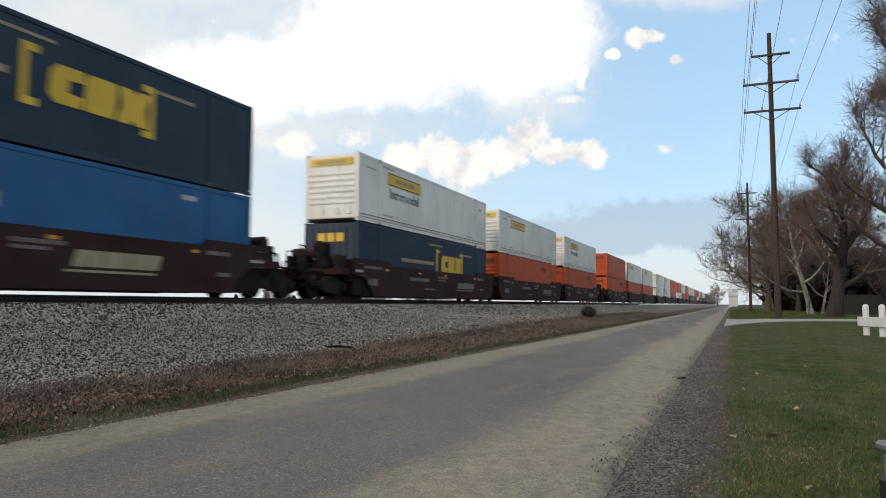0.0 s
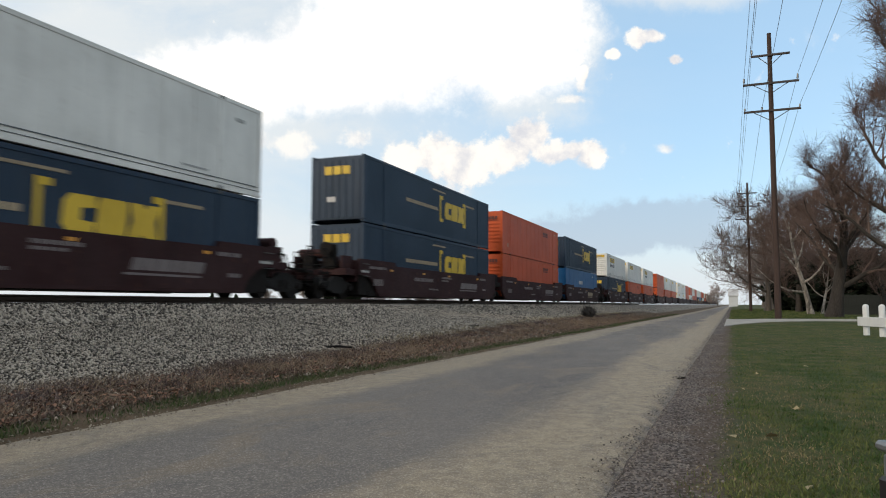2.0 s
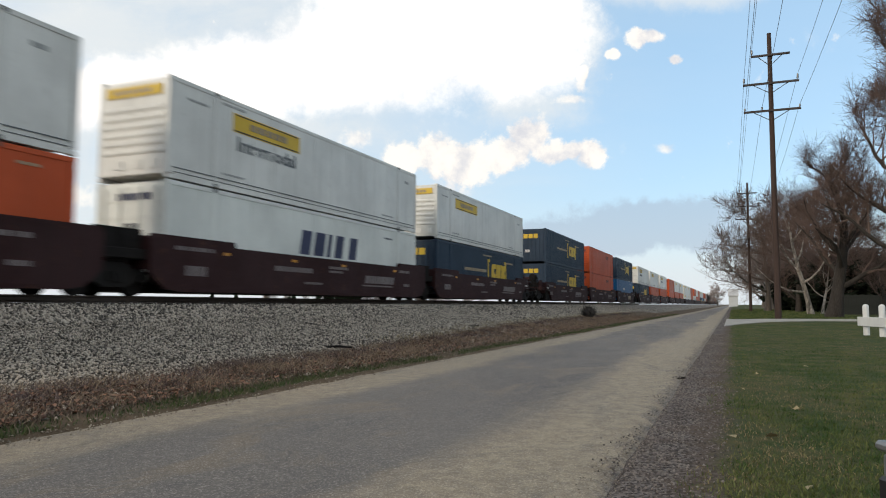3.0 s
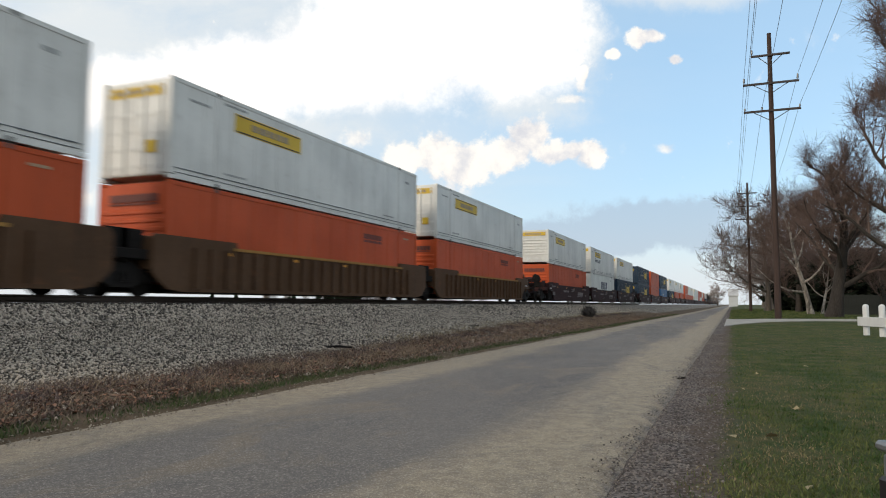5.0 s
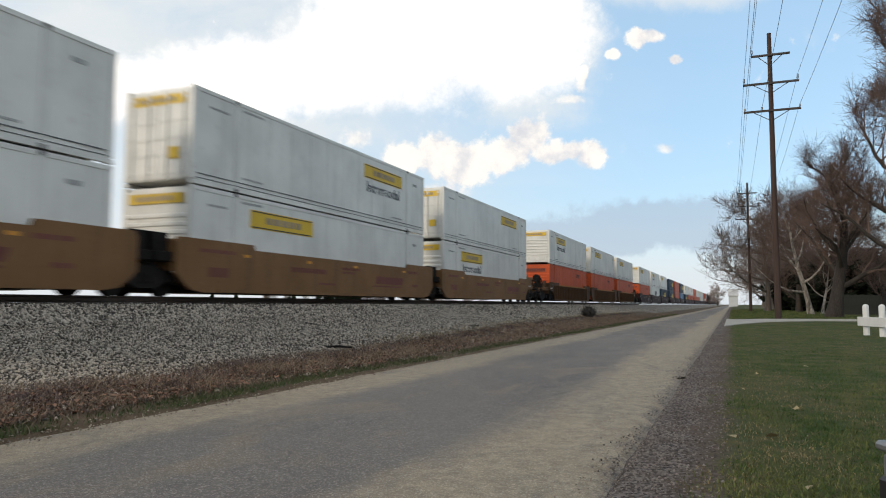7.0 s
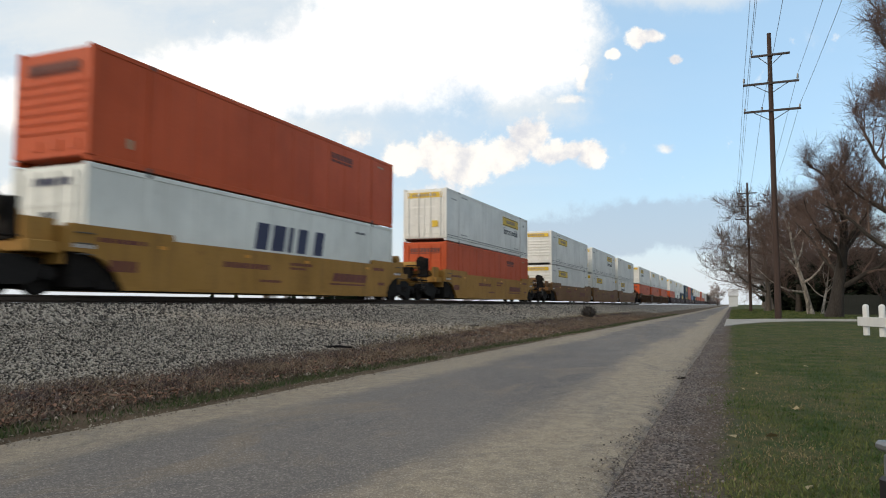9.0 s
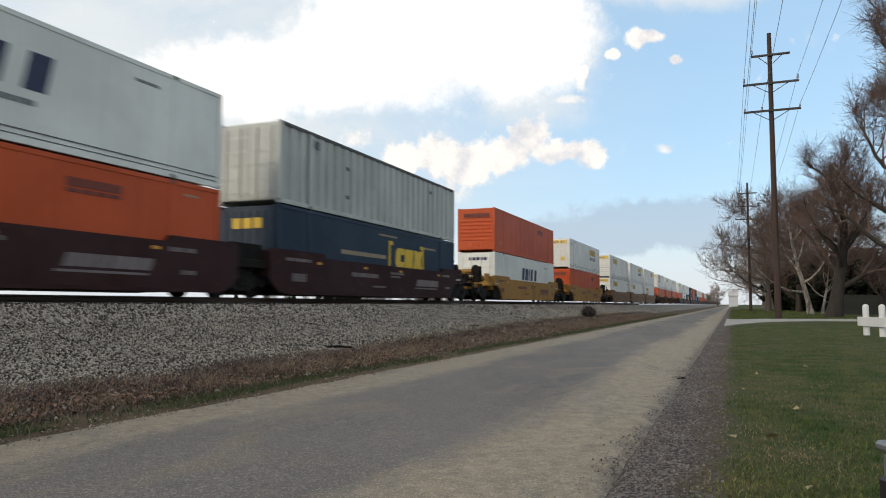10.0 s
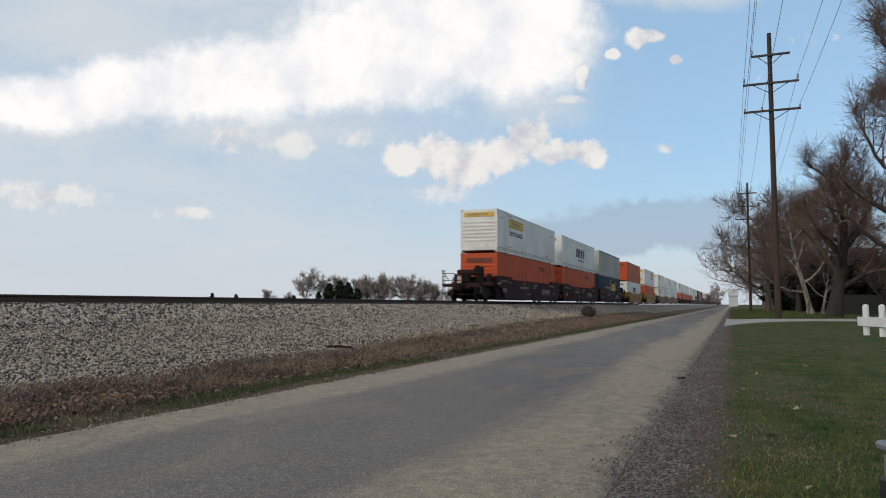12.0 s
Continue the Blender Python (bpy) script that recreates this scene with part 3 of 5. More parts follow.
def litter(name, x, y, size, mat, seed, label, category="leaves"):
    """Fallen leaves: small curled quads."""
    rng = np.random.default_rng(seed)
    n = len(x)
    a = rng.uniform(0, 6.28, n)
    s = size * rng.uniform(0.5, 1.3, n)
    q = np.array([(-1, -0.55, 0), (0, -0.75, 0.3), (1, -0.1, 0), (0.1, 0.7, 0.35), (-1, 0.4, 0.1)])
    c, sn = np.cos(a)[:, None], np.sin(a)[:, None]
    v = np.stack([q[:, 0] * c - q[:, 1] * sn, q[:, 0] * sn + q[:, 1] * c, q[:, 2] + rng.normal(0, 0.3, (n, 5))], -1) * s[:, None, None] * 0.5
    v += np.stack([x, y, land(x, y) + rng.uniform(0.005, 0.06, n)], -1)[:, None]
    f = np.arange(5)[None] + 5 * np.arange(n)[:, None]
    return tagged(link(name, many(name, v.reshape(-1, 3), f), mat), label, category, kind="stuff")

# ---------------------------------------------------------------- railway track


def build_track():
    track = thing("railway_track", Matrix.Translation((TRACK_X, 0, 0)), "single line of rusty steel rails on dark wooden sleepers", "railway track", kind="structure")
    # rail section: head, web, foot
    sec = [(-0.07, 0.0), (0.07, 0.0), (0.07, 0.02), (0.015, 0.045), (0.012, 0.125), (0.036, 0.14), (0.036, 0.172), (0.028, 0.18), (-0.028, 0.18), (-0.036, 0.172), (-0.036, 0.14), (-0.012, 0.125), (-0.015, 0.045), (-0.07, 0.02)]
    for sx in (-0.755, 0.755):
        V = [(sx + x, y, RAIL_TOP - 0.18 + z) for y in (-60, 1400) for x, z in sec]
        k = len(sec)
        F = [tuple(range(k)), tuple(range(2 * k - 1, k - 1, -1))] + [(i, (i + 1) % k, k + (i + 1) % k, k + i) for i in range(k)]
        link("rail", raw("rail", V, F), "rail", track)
    tie = boxed(-1.3, 1.3, -0.115, 0.115, 0, 0.17, bevel=0.012)
    mesh = bpy.data.meshes.new("sleeper")
    tie.to_mesh(mesh)
    mesh.materials.append(MAT["tie"])
    rng = random.Random(4)
    for i in range(230):
        ob = link("sleeper", mesh, None, track)
        ob.matrix_basis = pose(rng.uniform(-0.05, 0.05), 3 + i * 0.52, RAIL_TOP - 0.18 - 0.172, 0, 0, rng.uniform(-1.2, 1.2))


build_track()

# ---------------------------------------------------------------- containers

LONG, WIDE, TALL = 16.68, 2.59, 2.896
CACHE = {}


def cached(key, build):
    """Meshes that alike parts share."""
    if key not in CACHE:
        bm = build()
        mesh = bpy.data.meshes.new(key[0])
        bm.to_mesh(mesh)
        bm.free()
        CACHE[key] = mesh
    return CACHE[key]


def piece(name, key, build, mat, parent, label=""):
    mesh = cached((name, mat) + key, build)
    return link(name, mesh, mat, parent, label)


def wall_profile(style):
    """Offsets of the side sheet along its length: (y, depth)."""
    pts = []
    a, b = 0.16, LONG - 0.16
    if style == "ribbed":
        pitch, d = 0.62, 0.11
        y = a
        while y + pitch < b:
            pts += [(y, 0), (y + 0.26, 0), (y + 0.34, -d), (y + 0.54, -d)]
            y += pitch
    elif style == "fluted":
        pitch, d = 0.29, 0.022
        y = a
        while y + pitch < b:
            pts += [(y, 0), (y + 0.17, 0), (y + 0.20, -d), (y + 0.26, -d)]
            y += pitch
    else:
        pitch, d = 1.215, 0.010
        y = a
        while y + pitch < b:
            pts += [(y, 0), (y + pitch - 0.05, 0), (y + pitch - 0.04, -d), (y + pitch - 0.015, -d)]
            y += pitch
    pts.append((b, 0))
    return pts


def side_sheet(style):
    bm = bmesh.new()
    pts = wall_profile(style)
    for sx in (1, -1):
        lo = [bm.verts.new((sx * (WIDE / 2 - 0.022 + d), y, 0.17)) for y, d in pts]
        hi = [bm.verts.new((sx * (WIDE / 2 - 0.022 + d), y, TALL - 0.13)) for y, d in pts]
        for i in range(len(pts) - 1):
            f = (lo[i], lo[i + 1], hi[i + 1], hi[i])
            bm.faces.new(f if sx > 0 else f[::-1])
    box(bm, -WIDE / 2 + 0.16, WIDE / 2 - 0.16, 0.08, LONG - 0.08, 0.12, TALL - 0.03)
    return bm


def at_places(name, key, build, mat, parent, places):
    """The same piece at several places of its thing."""
    for m in places:
        piece(name, key, build, mat, parent).matrix_basis = m if isinstance(m, Matrix) else Matrix.Translation(m)


def rail_bar(z0, z1):
    return boxed(-0.043, 0.043, 0.16, LONG - 0.16, z0, z1, bevel=0.008)


def post(w):
    return boxed(-0.05, 0.05, -w / 2, w / 2, 0.15, TALL - 0.10, bevel=0.006)


def casting():
    return boxed(-0.082, 0.082, -0.088, 0.088, 0, 0.118, bevel=0.012)


def end_sheet(y):
    s = -1 if y < 1 else 1
    h = WIDE / 2 - 0.1
    return boxed(-h, h, y - s * 0.06, y - s * 0.02, 0.14, TALL - 0.12)


def end_rib():
    h = WIDE / 2 - 0.19
    return prism(bmesh.new(), [(0.025, 0), (-0.02, 0.03), (-0.02, 0.11), (0.025, 0.15)], -h, h)


def lock_bar():
    bm = rod(bmesh.new(), (0, -0.03, 0.2), (0, -0.03, TALL - 0.18), 0.02, n=6)
    for z in (0.3, 1.0, 2.55):
        box(bm, -0.05, 0.05, -0.05, 0.01, z, z + 0.08)
    return bm


def plate(y0, y1, z0, z1, proud=0.006, x=WIDE / 2 - 0.022):
    return boxed(x - 0.004, x + proud, y0, y1, z0, z1)


def end_plate(x0, x1, z0, z1, proud=0.02):
    return boxed(x0, x1, -proud, 0.0, z0, z1)


def block(h, wd, slant, cut, proud=0.012):
    """A heavy slanted block with a notch, one shape of a painted mark."""
    def p(u, v):
        return (u * wd + slant * v * h, v * h)
    if cut == 0:
        out = [p(0.08, 0), p(0.92, 0), p(1, 0.12), p(1, 0.88), p(0.92, 1), p(0.08, 1), p(0, 0.88), p(0, 0.12)]
    elif cut == 1:
        out = [p(0.2, 0), p(0.95, 0), p(1, 0.30), p(0.55, 0.34), p(0.55, 0.66), p(1, 0.70), p(0.95, 1), p(0.2, 1), p(0, 0.8), p(0, 0.2)]
    elif cut == 3:
        out = [p(0, 0), p(0.4, 0), p(0.5, 0.14), p(0.6, 0), p(1, 0), p(0.86, 0.5), p(1, 1), p(0.6, 1), p(0.5, 0.86), p(0.4, 1), p(0, 1), p(0.14, 0.5)]
    else:
        out = [p(0, 0), p(1, 0), p(1, 1), p(0, 1)]
    return prism(bmesh.new(), out, WIDE / 2 - 0.03, WIDE / 2 - 0.022 + proud)


def bracket(s, proud=0.010):
    """A square bracket, open towards s."""
    out = [(0, 0), (0.42, 0), (0.42, 0.18), (0.16, 0.18), (0.16, 1.22), (0.42, 1.22), (0.42, 1.4), (0, 1.4)]
    return prism(bmesh.new(), [(s * y, z) for y, z in out], WIDE / 2 - 0.03, WIDE / 2 - 0.022 + proud)


def bars(y, z, sizes, h, x=WIDE / 2 - 0.03, proud=0.012):
    bm = bmesh.new()
    for wd in sizes:
        box(bm, x, x + 0.008 + proud, y, y + wd * 0.82, z, z + h)
        y += wd
    return bm


def end_bars(x, z, sizes, h, proud=0.024):
    bm = bmesh.new()
    for wd in sizes:
        box(bm, x, x + wd * 0.8, -proud, 0.01, z, z + h)
        x += wd
    return bm


def line(name, key, build, mat, parent):
    """A row of small strokes: writing too small to read."""
    return tagged(link(name, cached((name,) + key, build), mat, parent), kind="stuff")


def lettering(body, wide):
    """Upright lettering on the side as a mesh, stretched to a width."""
    cu = bpy.data.curves.new("lettering", "FONT")
    cu.body, cu.size, cu.extrude, cu.offset = body, 0.62, 0.004, 0.016
    ob = bpy.data.objects.new("lettering", cu)
    scene.collection.objects.link(ob)
    dg = bpy.context.evaluated_depsgraph_get()
    mesh = bpy.data.meshes.new_from_object(ob.evaluated_get(dg))
    bpy.data.objects.remove(ob)
    k = wide / max(v.co.x for v in mesh.vertices)
    mesh.transform(Matrix.Translation((WIDE / 2 - 0.022 + 0.006, 0, 0)) @ Matrix(((0, 0, 1, 0), (k, 0, 0, 0), (0, 1, 0, 0), (0, 0, 0, 1))))
    mesh.materials.clear()
    mesh.materials.append(MAT["greyink"])
    return mesh


LETTERS = lettering("Intermodal", 3.25)

LABELS = {
    "white": "white smooth-sided freight container with yellow label panels",
    "text": "white freight container with yellow label and grey lettering",
    "mark": "milky white freight container with a dark slanted mark",
    "orange": "orange steel freight container with small dark mark",
    "navy": "dark navy fluted freight container with yellow mark",
    "blue": "bright blue freight container with small white mark",
    "ribbed": "grey ribbed freight container with deep vertical corrugation",
}


def container(kind, m, opt=None, far=False, locks=False):
    """opt: where the label starts along the side, and the kind of end wall."""
    at, end = opt or (2.75, "nose")
    mat = {"white": "white", "text": "white", "mark": "swift", "orange": "orange", "navy": "navy", "blue": "blue", "ribbed": "grey"}[kind]
    style = {"navy": "fluted", "ribbed": "ribbed"}.get(kind, "flat")
    c = thing("freight_container", m, LABELS[kind], "container", "containers on the train")
    piece("body", (style,), lambda: side_sheet(style), mat, c)
    e, sides = WIDE / 2, (1, -1)
    for sx in sides:
        at_places("top_rail", (), lambda: rail_bar(TALL - 0.13, TALL - 0.005), "casting" if kind == "ribbed" else mat, c, [(sx * (e - 0.047), 0, 0)])
        at_places("bottom_rail", (), lambda: rail_bar(0.01, 0.17), mat, c, [(sx * (e - 0.047), 0, 0)])
    if locks:
        at_places("twist_lock", (), lambda: boxed(-0.05, 0.05, -0.07, 0.07, -0.041, 0.01), "casting", c, [(sx * (e - 0.08), y, 0) for sx in sides for y in (1.98, LONG - 1.98)])
    piece("end_wall", (0,), lambda: end_sheet(0.0), mat, c)
    piece("front_wall", (1,), lambda: end_sheet(LONG), mat, c)
    if not far:
        pale = kind in ("white", "text", "mark")
        at_places("corner_post", (), lambda: post(0.15), mat, c, [(sx * (e - 0.051), y, 0) for sx in sides for y in (0.08, LONG - 0.08)])
        at_places("lifting_post", (), lambda: post(0.20), mat, c, [(sx * (e - 0.051), y, 0) for sx in sides for y in (1.98, LONG - 1.98)])
        at_places("corner_casting", (), casting, mat, c, [(sx * (e - 0.078), y, z) for sx in sides for y in (0.09, LONG - 0.09) for z in (0, TALL - 0.118)])
        at_places("lifting_casting", (), casting, "casting", c, [(sx * (e - 0.078), y, z) for sx in sides for y in (1.98, LONG - 1.98) for z in (0, TALL - 0.118)])
        if pale:
            piece("skirt_line", (), lambda: boxed(e - 0.02, e + 0.002, 0.2, LONG - 0.2, 0.315, 0.34), "greyink", c)
            piece("skirt_gap", (), lambda: boxed(e - 0.02, e + 0.001, 0.2, LONG - 0.2, 0.19, 0.205), "greyink", c)
        if kind == "navy":
            at_places("end_flute", (), lambda: boxed(0, 0.17, -0.01, 0.03, 0.2, TALL - 0.2, bevel=0.01), mat, c, [(-1.06 + i * 0.33, 0, 0) for i in range(7)])
        elif end == "nose":
            at_places("end_rib", (), end_rib, mat, c, [(0, 0, 0.72 + i * 0.245) for i in range(6)])
            at_places("end_pocket", (), lambda: boxed(0, 0.25, -0.015, 0.03, 0.3, 0.55), mat, c, [(x, 0, 0) for x in (-0.6, 0.1, 0.7)])
        else:
            at_places("door", (), lambda: boxed(0, WIDE / 2 - 0.16, 0.0, 0.03, 0.18, TALL - 0.16, bevel=0.006), mat, c, [(-e + 0.15, 0, 0), (0.01, 0, 0)])
            at_places("door_rib", (), lambda: boxed(0, WIDE / 2 - 0.2, -0.012, 0.01, 0, 0.10), mat, c, [(x, 0, 0.32 + i * 0.5) for x in (-e + 0.17, 0.03) for i in range(5)])
            at_places("lock_bar", (), lock_bar, mat, c, [(x, 0, 0) for x in (-0.95, -0.35, 0.35, 0.95)])
    if kind in ("white", "text"):
        lab = link("label_panel", cached(("label_panel", at), lambda: plate(at, at + 3.7, 1.90, 2.50)), "yellow", c, "yellow label panel")
        ep = link("end_label", cached(("end_label",), lambda: end_plate(-1.02, 1.02, 2.38, 2.68)), "yellow", c, "yellow end label")
        if not far:
            line("panel_mark", (at,), lambda: bars(at + 0.85, 2.10, [0.36, 0.12, 0.42, 0.42, 0.4, 0.4], 0.22, proud=0.017), "tarnish", lab)
            line("panel_mark", (at, 1), lambda: bars(at + 0.1, 1.93, [3.5 / 0.82], 0.035, proud=0.017), "ink", lab)
            line("panel_mark", (at, 2), lambda: bars(at + 0.1, 2.44, [3.5 / 0.82], 0.03, proud=0.017), "ink", lab)
            line("panel_mark", ("end",), lambda: end_bars(-0.75, 2.46, [0.17, 0.17, 0.1, 0.2, 0.2, 0.2, 0.2, 0.2], 0.14, 0.026), "tarnish", ep)
            if kind == "text":
                link("lettering", LETTERS, None, c, "grey lettering").matrix_basis = Matrix.Translation((0, at + 0.2, 1.34))
            line("stencil", ("low",), lambda: bars(2.3, 0.46, [0.25, 0.3, 0.25, 0.3], 0.06), "faint", c)
            line("stencil", ("top",), lambda: bars(0.75, 2.35, [0.3, 0.3, 0.3], 0.07), "faint", c)
            line("stencil", ("top2",), lambda: bars(2.3, 2.62, [0.3, 0.3, 0.2, 0.3], 0.07), "faint", c)
            line("stencil", ("front",), lambda: bars(LONG - 3.6, 0.45, [0.25, 0.3, 0.25, 0.3], 0.06), "faint", c)
            line("stencil", ("front_top",), lambda: bars(LONG - 1.3, 2.25, [0.2, 0.25], 0.12), "faint", c)
            if end == "door":
                link("door_label", cached(("door_label",), lambda: end_plate(0.45, 0.8, 0.75, 1.1, 0.045)), "yellow", c)
    elif kind == "mark":
        for i in range(5):
            link("mark_block", cached(("mark_block", i), lambda: block(0.88, (0.66, 0.72, 0.26, 0.58, 0.60)[i], 0.2, 2)), "blueink", c).matrix_basis = Matrix.Translation((0, (6.57, 7.47, 8.40, 8.97, 10.07)[i], 1.25))
        if not far:
            line("stencil", ("mark",), lambda: bars(7.6, 0.90, [0.3, 0.25, 0.3, 0.3, 0.25, 0.3, 0.3, 0.3, 0.25, 0.3], 0.13), "greyink", c)
            line("end_mark", ("mark",), lambda: end_bars(-0.5, 2.35, [0.26] * 5, 0.2, 0.02), "blueink", c)
            line("stencil", ("door",), lambda: end_bars(-0.2, 1.2, [0.3, 0.3], 0.5, 0.018), "greyink", c)
            line("stencil", ("mark_top",), lambda: bars(LONG - 3.4, 2.35, [0.3, 0.25, 0.3], 0.08), "greyink", c)
    elif kind == "orange" and not far:
        line("mark", ("orange",), lambda: bars(11.3, 2.22, [0.28] * 6, 0.22), "brownink", c)
        line("mark", ("orange_low",), lambda: bars(11.3, 2.08, [0.42] * 4, 0.10), "brownink", c)
        line("end_mark", ("orange",), lambda: end_bars(-0.85, 2.31, [0.2] * 9, 0.22, 0.024), "brownink", c)
        line("end_mark", ("orange_low",), lambda: end_bars(-0.85, 2.23, [1.75 / 0.8], 0.04, 0.022), "brownink", c)
        line("stencil", ("orange",), lambda: bars(LONG - 1.5, 2.5, [0.3, 0.3], 0.07), "tarnish", c)
        line("stencil", ("orange_low",), lambda: bars(1.2, 0.5, [0.22], 0.25), "tarnish", c)
    elif kind == "navy":
        for i in range(3):
            link("mark_block", cached(("navy_block", i), lambda: block(0.92, (0.94, 0.94, 1.06)[i], 0.10, (1, 0, 3)[i])), "yellow", c).matrix_basis = Matrix.Translation((0, 9.2 + i * 0.98, 1.14))
        for sgn, y in ((1, 8.53), (-1, 12.45)):
            link("bracket", cached(("bracket", sgn), lambda: bracket(sgn)), "yellow", c, "yellow bracket").matrix_basis = Matrix.Translation((0, y, 0.92))
        if not far:
            line("mark", ("navy",), lambda: bars(4.3, 1.46, [0.36] * 11, 0.17), "tarnish", c)
            line("mark", ("navy_top",), lambda: bars(12.5, 2.2, [0.3] * 5, 0.10), "tarnish", c)
            line("mark", ("navy_small",), lambda: bars(7.6, 2.48, [0.3] * 6, 0.08), "tarnish", c)
            line("end_mark", ("navy",), lambda: end_bars(-0.62, 2.08, [0.44] * 3, 0.36, 0.024), "yellow", c)
            line("end_mark", ("navy_low",), lambda: end_bars(-0.5, 0.9, [0.5], 0.22, 0.024), "stencil", c)
    elif kind == "blue":
        line("mark", ("blue",), lambda: bars(6.3, 1.5, [0.45, 0.25, 0.3, 0.3, 0.3, 0.3], 0.34), "stencil", c)
        line("mark", ("blue_top",), lambda: bars(13.6, 2.4, [0.3, 0.3], 0.14), "stencil", c)
    elif kind == "ribbed" and not far:
        line("stencil", ("ribbed",), lambda: bars(2.2, 2.3, [0.2, 0.2], 0.3, x=e - 0.02), "greyink", c)
        at_places("hatch", (), lambda: boxed(e - 0.03, e + 0.0, 0, 0.25, 0, 0.14), "casting", c, [(0, 4.6, 1.9), (0, 4.6, 0.75), (0, 13.2, 2.2)])
    return c


# ---------------------------------------------------------------- well cars

CAR_LABEL = {"maroon": "maroon articulated well car unit, dusty and stencilled", "tan": "tan-brown well car unit with dirty sides",
             "rust": "rusty brown well car unit with ribbed sides", "ochre": "ochre yellow well car with dirty sides"}


def sill(sx, rear_arch, front_arch):
    """The deep side of the well: low in the middle, raised end caps, cut up over the trucks."""
    bm = bmesh.new()
    a, b = -0.70, LONG + 0.70

    def foot(arch):
        return [(0, 1.0), (0.55, 1.0), (1.05, 0.86), (1.5, 0.55), (1.75, 0.12)] if arch else [(0, 0.62), (0.25, 0.40), (0.55, 0.20), (1.1, 0.12)]
    out = [(a + y, z) for y, z in foot(rear_arch)] + [(b - y, z) for y, z in foot(front_arch)[::-1]]
    out += [(b, 1.52), (b - 0.1, 1.66), (b - 2.9, 1.66), (b - 2.98, 1.49), (a + 3.48, 1.49), (a + 3.40, 1.66), (a + 0.1, 1.66), (a, 1.52)]
    prism(bm, out, sx * (WIDE / 2 + 0.06), sx * (WIDE / 2 + 0.20))
    return bm


def chords(sx):
    bm = bmesh.new()
    x0, x1 = WIDE / 2 + 0.198, WIDE / 2 + 0.235
    box(bm, sx * x0, sx * x1, 1.0, LONG - 1.0, 0.125, 0.22)
    return bm


def top_chord(sx):
    return boxed(sx * (WIDE / 2 + 0.198), sx * (WIDE / 2 + 0.25), 2.6, LONG - 2.1, 1.40, 1.485)


def side_rib(sx):
    x = WIDE / 2
    return prism(bmesh.new(), [(0, 0.23), (0.11, 0.23), (0.09, 1.38), (0.02, 1.38)], sx * (x + 0.198), sx * (x + 0.31))


def side_frame():
    return prism(bmesh.new(), [(-1.15, 0.42), (-1.1, 0.62), (-0.6, 0.70), (-0.3, 0.88), (0.3, 0.88), (0.6, 0.70), (1.1, 0.62), (1.15, 0.42), (0.75, 0.40), (0.35, 0.22), (-0.35, 0.22), (-0.75, 0.40)], -0.07, 0.07)


def wheel():
    bm = rod(bmesh.new(), (-0.065, 0, 0), (0.065, 0, 0), 0.42, n=24)
    rod(bm, (-0.085, 0, 0), (-0.06, 0, 0), 0.45, n=24)
    rod(bm, (0.06, 0, 0), (0.10, 0, 0), 0.16, n=12)
    return bm


def truck(c, m):
    """Two wheelsets in cast side frames with springs between."""
    tr = piece("bolster", (), lambda: boxed(-1.1, 1.1, -0.2, 0.2, 0.62, 0.84, bevel=0.02), "steel", c)
    tr.matrix_basis = m
    at_places("side_frame", (), side_frame, "steel", tr, [(1.03, 0, 0), (-1.03, 0, 0)])
    at_places("spring", (), lambda: rod(bmesh.new(), (0, 0, 0.36), (0, 0, 0.62), 0.07, n=8), "steel", tr, [(1.12, y, 0) for y in (-0.16, 0.0, 0.16)])
    at_places("bearing", (), lambda: rod(bmesh.new(), (-0.08, 0, 0.46), (0.08, 0, 0.46), 0.13, n=10), "steel", tr, [(x, y, 0) for x in (1.1, -1.1) for y in (-0.89, 0.89)])
    at_places("axle", (), lambda: rod(bmesh.new(), (-0.75, 0, 0.42), (0.75, 0, 0.42), 0.08, n=10), "steel", tr, [(0, y, 0) for y in (-0.89, 0.89)])
    at_places("wheel", (), wheel, "steel", tr, [pose(x, y, 0.42, 0, 0, 0 if x > 0 else 180) for x in (0.765, -0.765) for y in (-0.89, 0.89)])


def deck(length):
    """The platform that reaches over a truck."""
    bm = bmesh.new()
    box(bm, -0.55, 0.55, 0, length, 0.72, 1.02, 0.02)
    box(bm, -1.35, 1.35, 0.0, 0.85, 0.95, 1.22, 0.02)
    box(bm, -1.2, 1.2, length - 0.25, length, 0.86, 1.08, 0.02)
    for x in (-1.1, -0.5, 0.5, 1.1):
        box(bm, x - 0.05, x + 0.05, 0.0, 0.8, 1.1, 1.75, 0.01)
    return bm


def coupler():
    bm = bmesh.new()
    box(bm, -0.12, 0.12, 0, 0.55, 0.72, 0.95, 0.02)
    box(bm, -0.22, 0.18, 0.45, 0.85, 0.66, 1.0, 0.05)
    return bm


def ladder():
    bm = bmesh.new()
    for y in (0, 0.36):
        rod(bm, (0, y, 0.45), (0, y, 1.95), 0.022, n=6)
    for z in (0.5, 0.85, 1.2, 1.55, 1.9):
        rod(bm, (0, 0, z), (0, 0.36, z), 0.02, n=6)
    rod(bm, (0, 0.36, 1.9), (0, -0.75, 1.3), 0.02, n=6)
    return bm


def brake_wheel():
    bm = bmesh.new()
    bmesh.ops.create_cone(bm, cap_ends=True, segments=14, radius1=0.28, radius2=0.28, depth=0.05, matrix=pose(0, 0.25, 2.0, 90))
    rod(bm, (0, 0, 2.0), (0, 0.25, 2.0), 0.04)
    return bm


